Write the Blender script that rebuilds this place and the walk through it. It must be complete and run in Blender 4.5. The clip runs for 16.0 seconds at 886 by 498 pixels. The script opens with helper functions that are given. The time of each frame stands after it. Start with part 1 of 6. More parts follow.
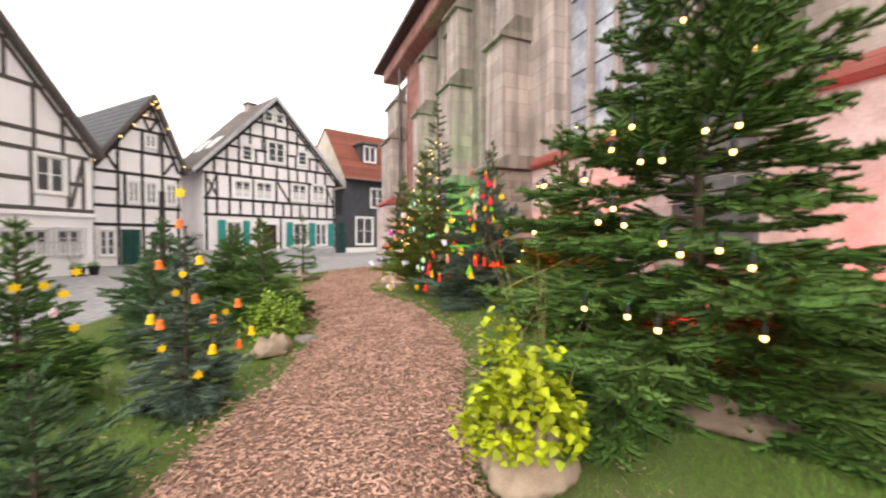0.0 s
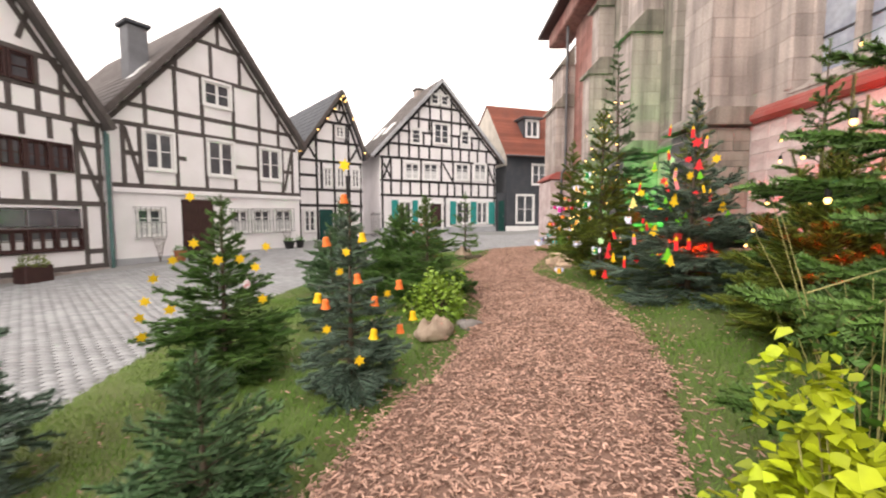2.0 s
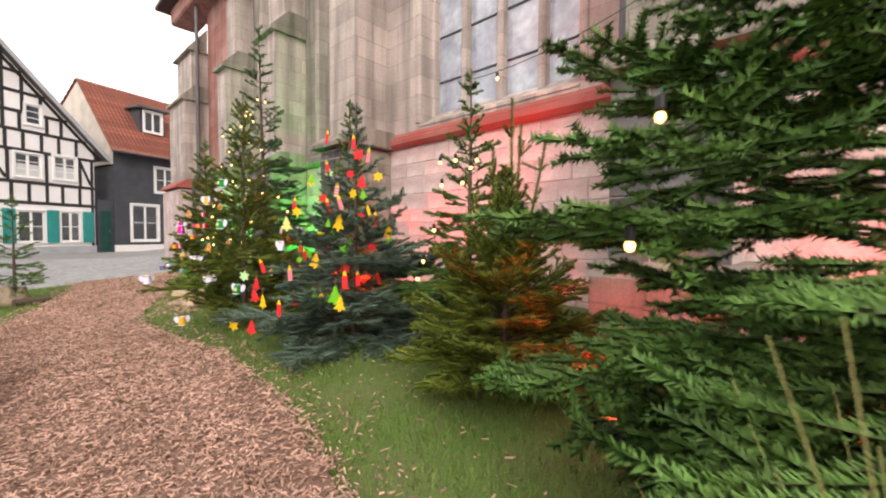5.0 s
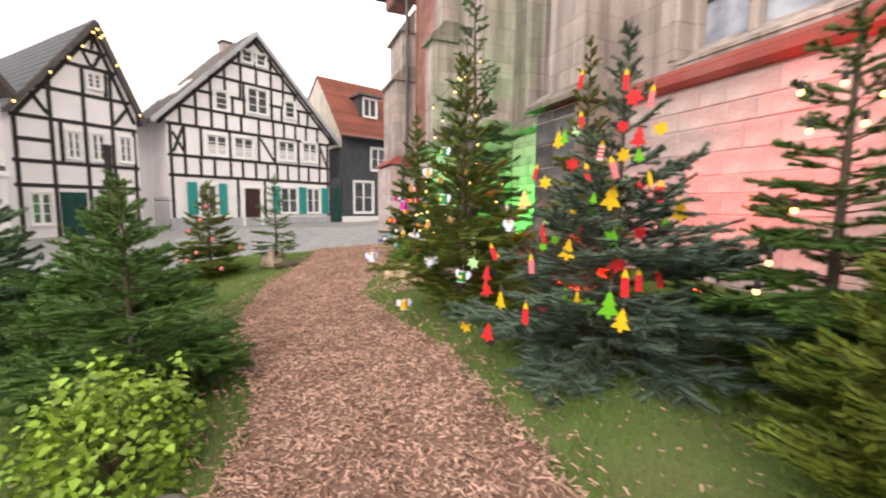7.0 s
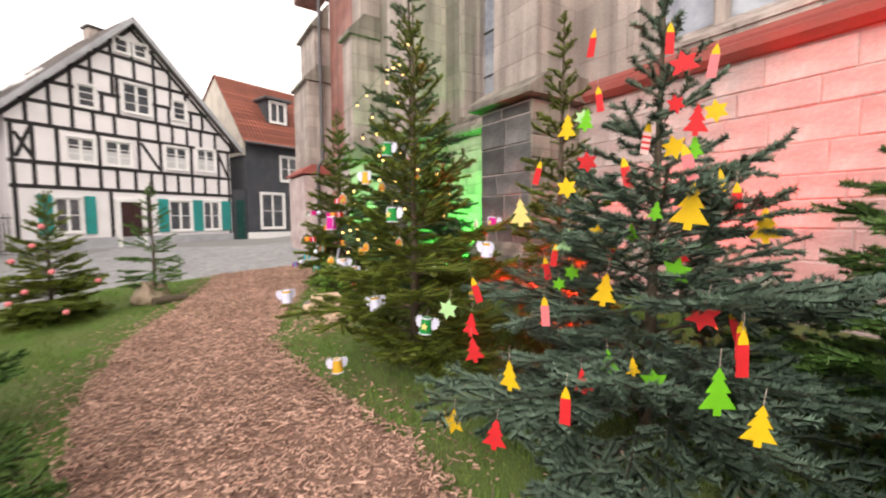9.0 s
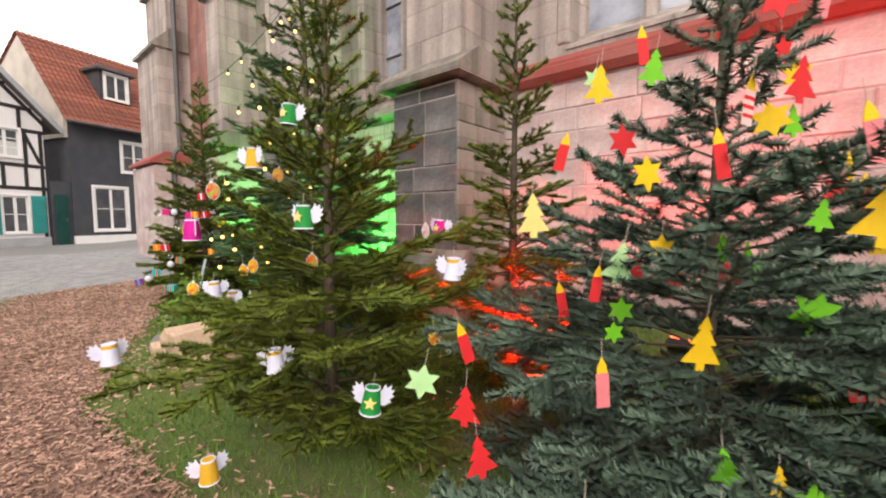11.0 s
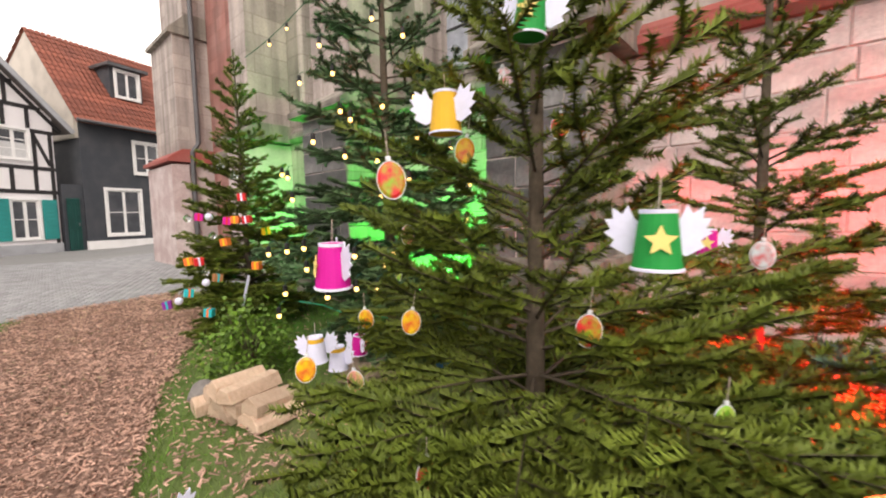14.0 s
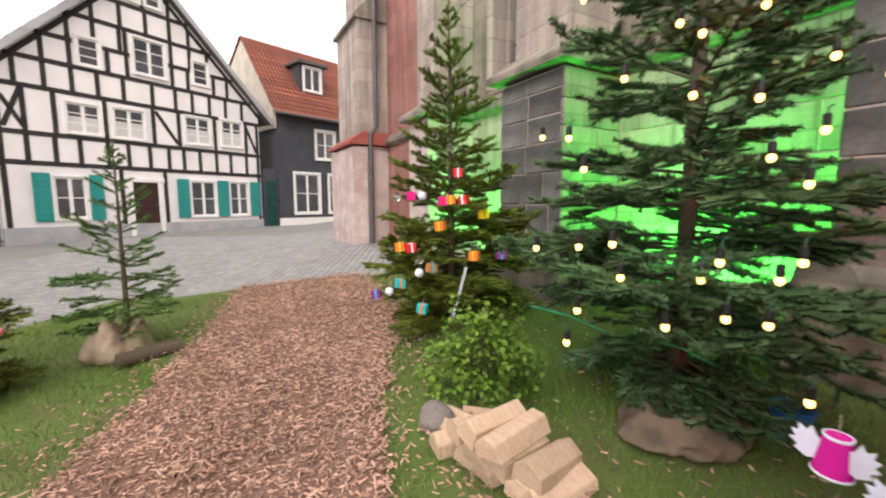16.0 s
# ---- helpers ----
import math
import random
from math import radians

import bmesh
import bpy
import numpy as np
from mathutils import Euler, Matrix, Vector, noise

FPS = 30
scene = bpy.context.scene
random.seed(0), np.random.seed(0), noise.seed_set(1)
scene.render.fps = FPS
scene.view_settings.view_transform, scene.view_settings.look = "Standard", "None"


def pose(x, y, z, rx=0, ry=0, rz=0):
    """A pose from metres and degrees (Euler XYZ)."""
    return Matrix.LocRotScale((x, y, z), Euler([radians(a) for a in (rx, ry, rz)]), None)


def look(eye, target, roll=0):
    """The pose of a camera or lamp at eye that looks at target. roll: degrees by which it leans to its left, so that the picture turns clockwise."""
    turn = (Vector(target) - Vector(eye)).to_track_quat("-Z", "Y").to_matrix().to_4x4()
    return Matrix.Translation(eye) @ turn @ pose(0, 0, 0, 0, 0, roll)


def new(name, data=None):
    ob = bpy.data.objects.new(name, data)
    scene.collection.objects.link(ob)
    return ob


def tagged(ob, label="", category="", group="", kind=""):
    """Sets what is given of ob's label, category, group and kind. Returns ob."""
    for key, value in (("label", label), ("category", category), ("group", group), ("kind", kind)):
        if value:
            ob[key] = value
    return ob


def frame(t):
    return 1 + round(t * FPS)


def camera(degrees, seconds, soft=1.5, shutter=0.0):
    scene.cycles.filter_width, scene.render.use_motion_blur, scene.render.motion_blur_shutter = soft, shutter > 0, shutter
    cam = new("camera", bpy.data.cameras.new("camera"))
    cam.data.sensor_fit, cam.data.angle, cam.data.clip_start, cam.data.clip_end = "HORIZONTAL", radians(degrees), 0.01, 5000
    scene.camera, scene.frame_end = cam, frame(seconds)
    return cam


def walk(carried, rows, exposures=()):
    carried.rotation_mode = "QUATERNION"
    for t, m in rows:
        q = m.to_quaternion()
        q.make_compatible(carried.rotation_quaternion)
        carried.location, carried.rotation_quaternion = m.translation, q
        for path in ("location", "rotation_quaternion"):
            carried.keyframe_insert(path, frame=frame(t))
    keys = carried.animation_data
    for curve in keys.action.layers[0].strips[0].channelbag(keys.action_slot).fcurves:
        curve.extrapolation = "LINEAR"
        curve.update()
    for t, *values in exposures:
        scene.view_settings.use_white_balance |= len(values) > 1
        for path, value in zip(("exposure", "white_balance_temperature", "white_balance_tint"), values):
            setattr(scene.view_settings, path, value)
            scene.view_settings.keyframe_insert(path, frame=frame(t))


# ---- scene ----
cam = camera(94.9, 16.0, soft=2.0, shutter=0.3)
PATH = [
    (0, (-0.524, -0.922, 1.116), (-0.427, 1.075, 1.071), -0.0),
    (0.5, (-0.529, -0.821, 1.117), (-0.923, 1.138, 1.034), 0.3),
    (1, (-0.632, -0.69, 1.099), (-1.326, 1.182, 0.98), 0.8),
    (1.5, (-0.713, -0.509, 1.111), (-1.493, 1.327, 0.971), 0.3),
    (2, (-0.725, -0.294, 1.095), (-1.383, 1.589, 0.946), -0.1),
    (2.5, (-0.667, -0.021, 1.129), (-0.951, 1.954, 1.0), -0.0),
    (3, (-0.566, 0.224, 1.173), (-0.028, 2.149, 1.128), -0.4),
    (3.2, (-0.518, 0.319, 1.168), (0.319, 2.141, 1.169), 0.2),
    (5.3, (-0.652, 1.399, 1.198), (0.272, 3.171, 1.116), 0.4),
    (5.5, (-0.656, 1.52, 1.194), (0.223, 3.315, 1.102), 0.3),
    (6, (-0.627, 1.823, 1.223), (0.074, 3.692, 1.095), 0.5),
    (6.5, (-0.711, 2.074, 1.212), (-0.28, 4.02, 1.04), 1.0),
    (7, (-0.903, 2.351, 1.229), (-0.81, 4.338, 1.021), 0.7),
    (7.5, (-0.968, 2.66, 1.226), (-1.127, 4.644, 1.027), 0.3),
    (8, (-0.952, 2.93, 1.275), (-1.056, 4.919, 1.1), 0.3),
    (8.5, (-1.056, 3.199, 1.267), (-0.912, 5.188, 1.108), 0.1),
    (9, (-1.054, 3.449, 1.262), (-0.565, 5.382, 1.114), -0.2),
    (9.2, (-1.018, 3.569, 1.26), (-0.392, 5.463, 1.113), -0.4),
    (11.3, (-1.069, 4.512, 1.297), (-0.061, 6.232, 1.146), -0.1),
    (11.5, (-1.061, 4.594, 1.318), (-0.107, 6.345, 1.163), -0.0),
    (12, (-1.082, 4.771, 1.335), (-0.216, 6.566, 1.175), -0.2),
    (12.5, (-1.193, 4.991, 1.333), (-0.325, 6.786, 1.171), -0.5),
    (13, (-1.29, 5.214, 1.321), (-0.385, 6.99, 1.156), -1.0),
    (13.5, (-1.304, 5.481, 1.323), (-0.353, 7.234, 1.162), -1.3),
    (14, (-1.322, 5.668, 1.332), (-0.347, 7.407, 1.17), -1.0),
    (14.5, (-1.477, 5.933, 1.325), (-0.554, 7.699, 1.155), -0.4),
    (15, (-1.625, 6.219, 1.324), (-0.862, 8.059, 1.138), -1.0),
    (15.5, (-1.708, 6.555, 1.319), (-1.128, 8.46, 1.129), -1.0),
    (16, (-1.791, 6.783, 1.312), (-1.426, 8.736, 1.083), -0.0),
]
walk(cam, [(t, look(eye, target, roll)) for t, eye, target, roll in PATH], exposures=[(0, 0.87, 6600, 16), (6, 0.86, 6600, 16), (9, 0.8, 6600, 16), (12.5, 0.74, 6600, 16), (16, 0.82, 6600, 16)])

# ---- world and light ----
world = bpy.data.worlds.new("world")
scene.world = world
world.use_nodes = True
wn, wl = world.node_tree.nodes, world.node_tree.links
sky = wn.new("ShaderNodeTexSky")
sky.sky_type = "NISHITA"
sky.sun_disc = False
sky.sun_elevation, sky.sun_rotation = radians(28), radians(200)
sky.air_density, sky.dust_density, sky.ozone_density = 1.0, 4.0, 0.6
hazy = wn.new("ShaderNodeMix")
hazy.data_type = "RGBA"
hazy.inputs["Factor"].default_value = 0.9
hazy.inputs[7].default_value = (11.0, 10.5, 9.7, 1)
wl.new(sky.outputs[0], hazy.inputs[6])
wl.new(hazy.outputs[2], wn["Background"].inputs["Color"])
wn["Background"].inputs["Strength"].default_value = 0.12
sun = new("sun", bpy.data.lights.new("sun", "SUN"))
sun.data.energy, sun.data.angle, sun.data.color = 0.8, radians(25), (1.0, 0.95, 0.88)
sun.matrix_world = look((0, 0, 20), (5.2, 14, 9.5))


# ---- helpers of this scene ----
def ground_z(x, y):
    """Height of the gently rising ground."""
    return -0.043 + 0.091 * min(max(x, -4.5), 2.5) + 0.0329 * min(max(y, -12), 24)


def mesh_of(name, bm):
    me = bpy.data.meshes.new(name)
    bm.to_mesh(me)
    bm.free()
    return me


def part(name, bm, material, parent=None, label="", smooth=False, kind=""):
    """Links a bmesh as one mesh object, under parent if there is one."""
    me = mesh_of(name, bm) if isinstance(bm, bmesh.types.BMesh) else bm
    if material and not me.materials:
        me.materials.append(material)
    if smooth:
        me.polygons.foreach_set("use_smooth", [True] * len(me.polygons))
    ob = new(name, me)
    ob.parent = parent
    return tagged(ob, label, kind=kind)


def thing(name, m, label, category, group="", kind=""):
    ob = new(name)
    ob.empty_display_size = 0.1
    ob.matrix_world = m
    return tagged(ob, label, category, group, kind)


def add_box(bm, x0, x1, y0, y1, z0, z1, m=None, bevel=0.0):
    mm = Matrix.LocRotScale(((x0 + x1) / 2, (y0 + y1) / 2, (z0 + z1) / 2), None, (x1 - x0, y1 - y0, z1 - z0))
    r = bmesh.ops.create_cube(bm, size=1, matrix=mm)
    if bevel:
        es = {e for v in r["verts"] for e in v.link_edges}
        r2 = bmesh.ops.bevel(bm, geom=list(es), offset=bevel, segments=1, affect="EDGES")
    if m is not None:
        bmesh.ops.transform(bm, matrix=m, verts=r["verts"] if not bevel else list({v for f in r2["faces"] for v in f.verts} | {v for v in r["verts"] if v.is_valid}))
    return bm


def box(x0, x1, y0, y1, z0, z1, bevel=0.0):
    return add_box(bmesh.new(), x0, x1, y0, y1, z0, z1, bevel=bevel)


def stick(a, b, w, d):
    """A beam from a to b in the plane of x and z, w wide, d deep, its face at y 0 and its back d behind it."""
    (ax, az), (bx, bz) = a, b
    n = math.hypot(bx - ax, bz - az)
    bm = box(0, n, 0, d, -w / 2, w / 2, bevel=0.008)
    bmesh.ops.transform(bm, matrix=Matrix.Translation((ax, 0, az)) @ Matrix.Rotation(-math.atan2(bz - az, bx - ax), 4, "Y"), verts=bm.verts)
    return bm


def prism(outline, y0, y1):
    """A solid from an outline in x and z, from y0 to y1."""
    bm = bmesh.new()
    vs = [bm.verts.new((x, y0, z)) for x, z in outline]
    f = bm.faces.new(vs)
    r = bmesh.ops.extrude_face_region(bm, geom=[f])
    bmesh.ops.translate(bm, vec=(0, y1 - y0, 0), verts=[v for v in r["geom"] if isinstance(v, bmesh.types.BMVert)])
    bmesh.ops.recalc_face_normals(bm, faces=bm.faces)
    return bm


def rod(points, radius, sides=6, taper=None):
    """A round rod along points."""
    bm = bmesh.new()
    rings = []
    pts = [Vector(p) for p in points]
    for i, p in enumerate(pts):
        d = (pts[min(i + 1, len(pts) - 1)] - pts[max(i - 1, 0)]).normalized()
        s = d.orthogonal().normalized() if not rings else (side - d * side.dot(d)).normalized()
        side, t = s, d.cross(s)
        r = radius if taper is None else radius + (taper - radius) * i / (len(pts) - 1)
        rings.append([bm.verts.new(p + (s * math.cos(a) + t * math.sin(a)) * r) for a in [2 * math.pi * k / sides for k in range(sides)]])
    for a, b in zip(rings, rings[1:]):
        for k in range(sides):
            bm.faces.new((a[k], a[(k + 1) % sides], b[(k + 1) % sides], b[k]))
    bm.faces.new(rings[0][::-1])
    bm.faces.new(rings[-1])
    return bm


def lathe(profile, sides=20, cap=True):
    """A turned shape from (radius, z) pairs."""
    bm = bmesh.new()
    rings = [[bm.verts.new((r * math.cos(2 * math.pi * k / sides), r * math.sin(2 * math.pi * k / sides), z)) for k in range(sides)] for r, z in profile]
    for a, b in zip(rings, rings[1:]):
        for k in range(sides):
            bm.faces.new((a[k], a[(k + 1) % sides], b[(k + 1) % sides], b[k]))
    if cap:
        bm.faces.new(rings[0][::-1])
        bm.faces.new(rings[-1])
    return bm


def from_arrays(name, verts, faces):
    """A mesh from numpy vertices and triangles or quads."""
    me = bpy.data.meshes.new(name)
    k = faces.shape[1]
    me.vertices.add(len(verts))
    me.vertices.foreach_set("co", verts.astype(np.float32).ravel())
    me.loops.add(faces.size)
    me.loops.foreach_set("vertex_index", faces.astype(np.int32).ravel())
    me.polygons.add(len(faces))
    me.polygons.foreach_set("loop_start", np.arange(0, faces.size, k, dtype=np.int32))
    me.update(calc_edges=True)
    return me


# ---- materials ----
def material(name, base, rough=0.8, vary=0.15, scale=8.0, fine=60.0, bump=0.2, metal=0.0, second=None, amount=0.5, island=0.0, per_object=0.0, spec=0.3, detail=6.0, stretch=(1, 1, 1), see=0.0, courses=None, joint=(0.42, 0.38, 0.35), streak=0.0):
    """A procedural surface: colour varied at two scales, stains of a second colour, fine relief."""
    mat = bpy.data.materials.new(name)
    mat.use_nodes = True
    n, l = mat.node_tree.nodes, mat.node_tree.links
    b = n["Principled BSDF"]
    b.inputs["Metallic"].default_value = metal
    b.inputs["Specular IOR Level"].default_value = spec
    if see:
        b.inputs["Transmission Weight"].default_value = see
    co = n.new("ShaderNodeTexCoord")
    mp = n.new("ShaderNodeMapping")
    mp.inputs["Scale"].default_value = stretch
    l.new(co.outputs["Object"], mp.inputs["Vector"])
    big, small = n.new("ShaderNodeTexNoise"), n.new("ShaderNodeTexNoise")
    big.inputs["Scale"].default_value, small.inputs["Scale"].default_value = scale, fine
    big.inputs["Detail"].default_value, small.inputs["Detail"].default_value = detail, 4.0
    for t in (big, small):
        l.new(mp.outputs[0], t.inputs["Vector"])
    mix = n.new("ShaderNodeMix")
    mix.data_type = "RGBA"
    mix.inputs[6].default_value = (*base, 1)
    mix.inputs[7].default_value = (*(second or tuple(c * 0.55 for c in base)), 1)
    ramp = n.new("ShaderNodeMapRange")
    ramp.inputs["From Min"].default_value, ramp.inputs["From Max"].default_value = 0.42, 0.68
    ramp.inputs["To Max"].default_value = amount
    l.new(big.outputs["Fac"], ramp.inputs["Value"])
    l.new(ramp.outputs[0], mix.inputs["Factor"])
    hsv = n.new("ShaderNodeHueSaturation")
    l.new(mix.outputs[2], hsv.inputs["Color"])
    val = n.new("ShaderNodeMapRange")
    val.inputs["To Min"].default_value, val.inputs["To Max"].default_value = 1 - 2 * vary, 1 + 2 * vary
    l.new(small.outputs["Fac"], val.inputs["Value"])
    last = val.outputs[0]
    for source, much in (("island", island), ("object", per_object)):
        if much:
            node = n.new("ShaderNodeNewGeometry") if source == "island" else n.new("ShaderNodeObjectInfo")
            out = node.outputs["Random Per Island"] if source == "island" else node.outputs["Random"]
            r = n.new("ShaderNodeMapRange")
            r.inputs["To Min"].default_value, r.inputs["To Max"].default_value = 1 - much, 1 + much
            l.new(out, r.inputs["Value"])
            m = n.new("ShaderNodeMath")
            m.operation = "MULTIPLY"
            l.new(last, m.inputs[0])
            l.new(r.outputs[0], m.inputs[1])
            last = m.outputs[0]
    if streak:
        rain = n.new("ShaderNodeTexNoise")
        rain.inputs["Scale"].default_value = 1.0
        rm = n.new("ShaderNodeMapping")
        rm.inputs["Scale"].default_value = (5.0, 5.0, 0.35)
        l.new(co.outputs["Object"], rm.inputs["Vector"])
        l.new(rm.outputs[0], rain.inputs["Vector"])
        rs = n.new("ShaderNodeMapRange")
        rs.inputs["From Min"].default_value, rs.inputs["From Max"].default_value = 0.4, 0.7
        rs.inputs["To Min"].default_value, rs.inputs["To Max"].default_value = 1.0, 1.0 - streak
        l.new(rain.outputs["Fac"], rs.inputs["Value"])
        m = n.new("ShaderNodeMath")
        m.operation = "MULTIPLY"
        l.new(last, m.inputs[0])
        l.new(rs.outputs[0], m.inputs[1])
        last = m.outputs[0]
    l.new(last, hsv.inputs["Value"])
    colour = hsv.outputs[0]
    relief = small.outputs["Fac"]
    if courses:
        sep, com, add = n.new("ShaderNodeSeparateXYZ"), n.new("ShaderNodeCombineXYZ"), n.new("ShaderNodeMath")
        l.new(co.outputs["Object"], sep.inputs[0])
        l.new(sep.outputs[0], add.inputs[0])
        l.new(sep.outputs[1], add.inputs[1])
        l.new(add.outputs[0], com.inputs[0])
        l.new(sep.outputs[2], com.inputs[1])
        brick = n.new("ShaderNodeTexBrick")
        brick.inputs["Scale"].default_value = 1.0
        brick.inputs["Brick Width"].default_value, brick.inputs["Row Height"].default_value = courses
        brick.inputs["Mortar Size"].default_value, brick.inputs["Mortar Smooth"].default_value = 0.012, 0.3
        brick.inputs["Color1"].default_value, brick.inputs["Color2"].default_value, brick.inputs["Mortar"].default_value = (1.1, 1.08, 1.06, 1), (0.78, 0.77, 0.76, 1), (*joint, 1)
        warp = n.new("ShaderNodeVectorMath")
        warp.operation = "MULTIPLY_ADD"
        l.new(big.outputs["Color"], warp.inputs[0])
        warp.inputs[1].default_value = (0.06, 0.05, 0)
        l.new(com.outputs[0], warp.inputs[2])
        l.new(warp.outputs[0], brick.inputs["Vector"])
        tint = n.new("ShaderNodeMix")
        tint.data_type, tint.blend_type = "RGBA", "MULTIPLY"
        tint.inputs["Factor"].default_value = 0.85
        l.new(colour, tint.inputs[6])
        l.new(brick.outputs["Color"], tint.inputs[7])
        colour = tint.outputs[2]
        deep = n.new("ShaderNodeMath")
        deep.operation = "MULTIPLY_ADD"
        deep.inputs[1].default_value = -0.8
        l.new(brick.outputs["Fac"], deep.inputs[0])
        l.new(relief, deep.inputs[2])
        relief = deep.outputs[0]
    l.new(colour, b.inputs["Base Color"])
    rr = n.new("ShaderNodeMapRange")
    rr.inputs["To Min"].default_value, rr.inputs["To Max"].default_value = max(rough - 0.15, 0.02), min(rough + 0.15, 1)
    l.new(small.outputs["Fac"], rr.inputs["Value"])
    l.new(rr.outputs[0], b.inputs["Roughness"])
    if bump:
        bp = n.new("ShaderNodeBump")
        bp.inputs["Strength"].default_value, bp.inputs["Distance"].default_value = bump, 0.01
        l.new(relief, bp.inputs["Height"])
        l.new(bp.outputs[0], b.inputs["Normal"])
    return mat


def glow(name, colour, strength):
    mat = bpy.data.materials.new(name)
    mat.use_nodes = True
    n, l = mat.node_tree.nodes, mat.node_tree.links
    b = n["Principled BSDF"]
    b.inputs["Base Color"].default_value = (*colour, 1)
    b.inputs["Emission Color"].default_value = (*colour, 1)
    b.inputs["Emission Strength"].default_value = strength
    return mat


def glass(name, tint=(0.9, 0.95, 0.95), rough=0.02):
    mat = bpy.data.materials.new(name)
    mat.use_nodes = True
    b = mat.node_tree.nodes["Principled BSDF"]
    b.inputs["Base Color"].default_value = (*tint, 1)
    b.inputs["Roughness"].default_value = rough
    b.inputs["Transmission Weight"].default_value = 1.0
    b.inputs["IOR"].default_value = 1.45
    return mat


PLASTER = material("white_plaster", (0.84, 0.81, 0.82), 0.9, 0.04, 1.2, 40, 0.25, second=(0.72, 0.69, 0.69), amount=0.6)
TIMBER = material("black_timber", (0.025, 0.023, 0.024), 0.75, 0.2, 6, 70, 0.4, second=(0.06, 0.055, 0.052), stretch=(1, 1, 1))
TIMBER_GREY = material("weathered_timber", (0.10, 0.085, 0.08), 0.8, 0.2, 6, 70, 0.4, second=(0.05, 0.043, 0.04))
WHITE_PAINT = material("white_paint", (0.82, 0.81, 0.80), 0.45, 0.02, 3, 80, 0.05, second=(0.7, 0.69, 0.67))
DARK_WOOD = material("dark_brown_wood", (0.05, 0.022, 0.02), 0.5, 0.2, 4, 50, 0.3)
SLATE = material("dark_slate", (0.05, 0.055, 0.065), 0.7, 0.15, 2, 30, 0.3, second=(0.09, 0.09, 0.095), per_object=0.12)
TILE_GREY = material("grey_brown_tiles", (0.11, 0.095, 0.09), 0.8, 0.2, 1.5, 25, 0.5, second=(0.19, 0.17, 0.16))
TILE_RED = material("red_roof_tiles", (0.26, 0.085, 0.055), 0.8, 0.2, 1.5, 30, 0.4, second=(0.17, 0.065, 0.05), per_object=0.2)
TEAL = material("teal_shutter_paint", (0.025, 0.30, 0.28), 0.5, 0.05, 3, 60, 0.1)
GREEN_DOOR = material("dark_green_door_paint", (0.008, 0.06, 0.05), 0.5, 0.06, 3, 60, 0.1)
GREY_PLINTH = material("grey_plinth", (0.42, 0.43, 0.45), 0.9, 0.08, 2, 40, 0.3)
PANE = material("window_pane", (0.06, 0.065, 0.075), 0.08, 0.1, 1.5, 5, 0.0, spec=0.9, second=(0.16, 0.16, 0.17))
CURTAIN = material("net_curtain", (0.62, 0.62, 0.62), 0.9, 0.1, 12, 60, 0.3, stretch=(6, 1, 0.5))
STONE = material("grey_sandstone", (0.33, 0.30, 0.26), 0.9, 0.14, 1.1, 35, 0.7, second=(0.19, 0.18, 0.155), amount=0.8, courses=(0.55, 0.3), joint=(0.8, 0.78, 0.75), streak=0.45)
STONE_PALE = material("pale_sandstone", (0.52, 0.455, 0.42), 0.9, 0.12, 0.9, 30, 0.6, second=(0.31, 0.27, 0.25), amount=0.85, courses=(0.6, 0.32), joint=(0.75, 0.72, 0.7), streak=0.4)
# pinkish stone; the red floodlights' wash is partly put into its colour
STONE_PINK = material("pink_stone_with_red_light", (0.50, 0.39, 0.375), 0.9, 0.12, 2.6, 28, 0.9, second=(0.68, 0.60, 0.58), amount=1.0, per_object=0.06)
STONE_DARK = material("sooty_stone", (0.10, 0.10, 0.10), 0.85, 0.2, 2.2, 30, 0.7, second=(0.27, 0.26, 0.255), amount=0.75, per_object=0.35)
STONE_RED = material("red_limewashed_stone", (0.36, 0.17, 0.145), 0.9, 0.12, 1.0, 30, 0.5, second=(0.44, 0.29, 0.26), courses=(0.5, 0.28), joint=(0.9, 0.85, 0.8), streak=0.3)
BAND_RED = material("red_painted_moulding", (0.33, 0.085, 0.07), 0.8, 0.12, 2, 40, 0.4, second=(0.36, 0.17, 0.15))
MORTAR = material("mortar", (0.54, 0.46, 0.44), 0.95, 0.12, 3, 60, 0.6)
# pale grey-blue of the sky's reflection is put into the glass colour
LEAD_GLASS = material("leaded_church_glass", (0.30, 0.33, 0.40), 0.12, 0.2, 2.5, 9, 0.3, spec=0.9, second=(0.50, 0.54, 0.60), amount=0.9)
LEAD = material("lead", (0.05, 0.05, 0.055), 0.6, 0.1, 4, 40, 0.2)
ZINC = material("grey_metal_pipe", (0.12, 0.12, 0.125), 0.5, 0.08, 3, 40, 0.1, metal=0.3)
COPPER_GREEN = material("green_downpipe", (0.08, 0.16, 0.15), 0.5, 0.1, 3, 40, 0.1)
GRASS_SOIL = material("lawn_soil", (0.105, 0.155, 0.04), 0.95, 0.3, 1.6, 90, 0.8, second=(0.135, 0.13, 0.06), amount=0.7)
BLADE = material("grass_blades", (0.115, 0.225, 0.03), 0.7, 0.15, 1.3, 30, 0.0, second=(0.18, 0.215, 0.06), amount=0.6, island=0.35)
MULCH = material("bark_mulch_bed", (0.24, 0.145, 0.11), 0.95, 0.35, 5, 70, 1.0, second=(0.13, 0.078, 0.06))
CHIP = material("bark_chips", (0.47, 0.30, 0.23), 0.9, 0.2, 3, 90, 0.4, second=(0.28, 0.165, 0.12), amount=0.7, island=0.6)
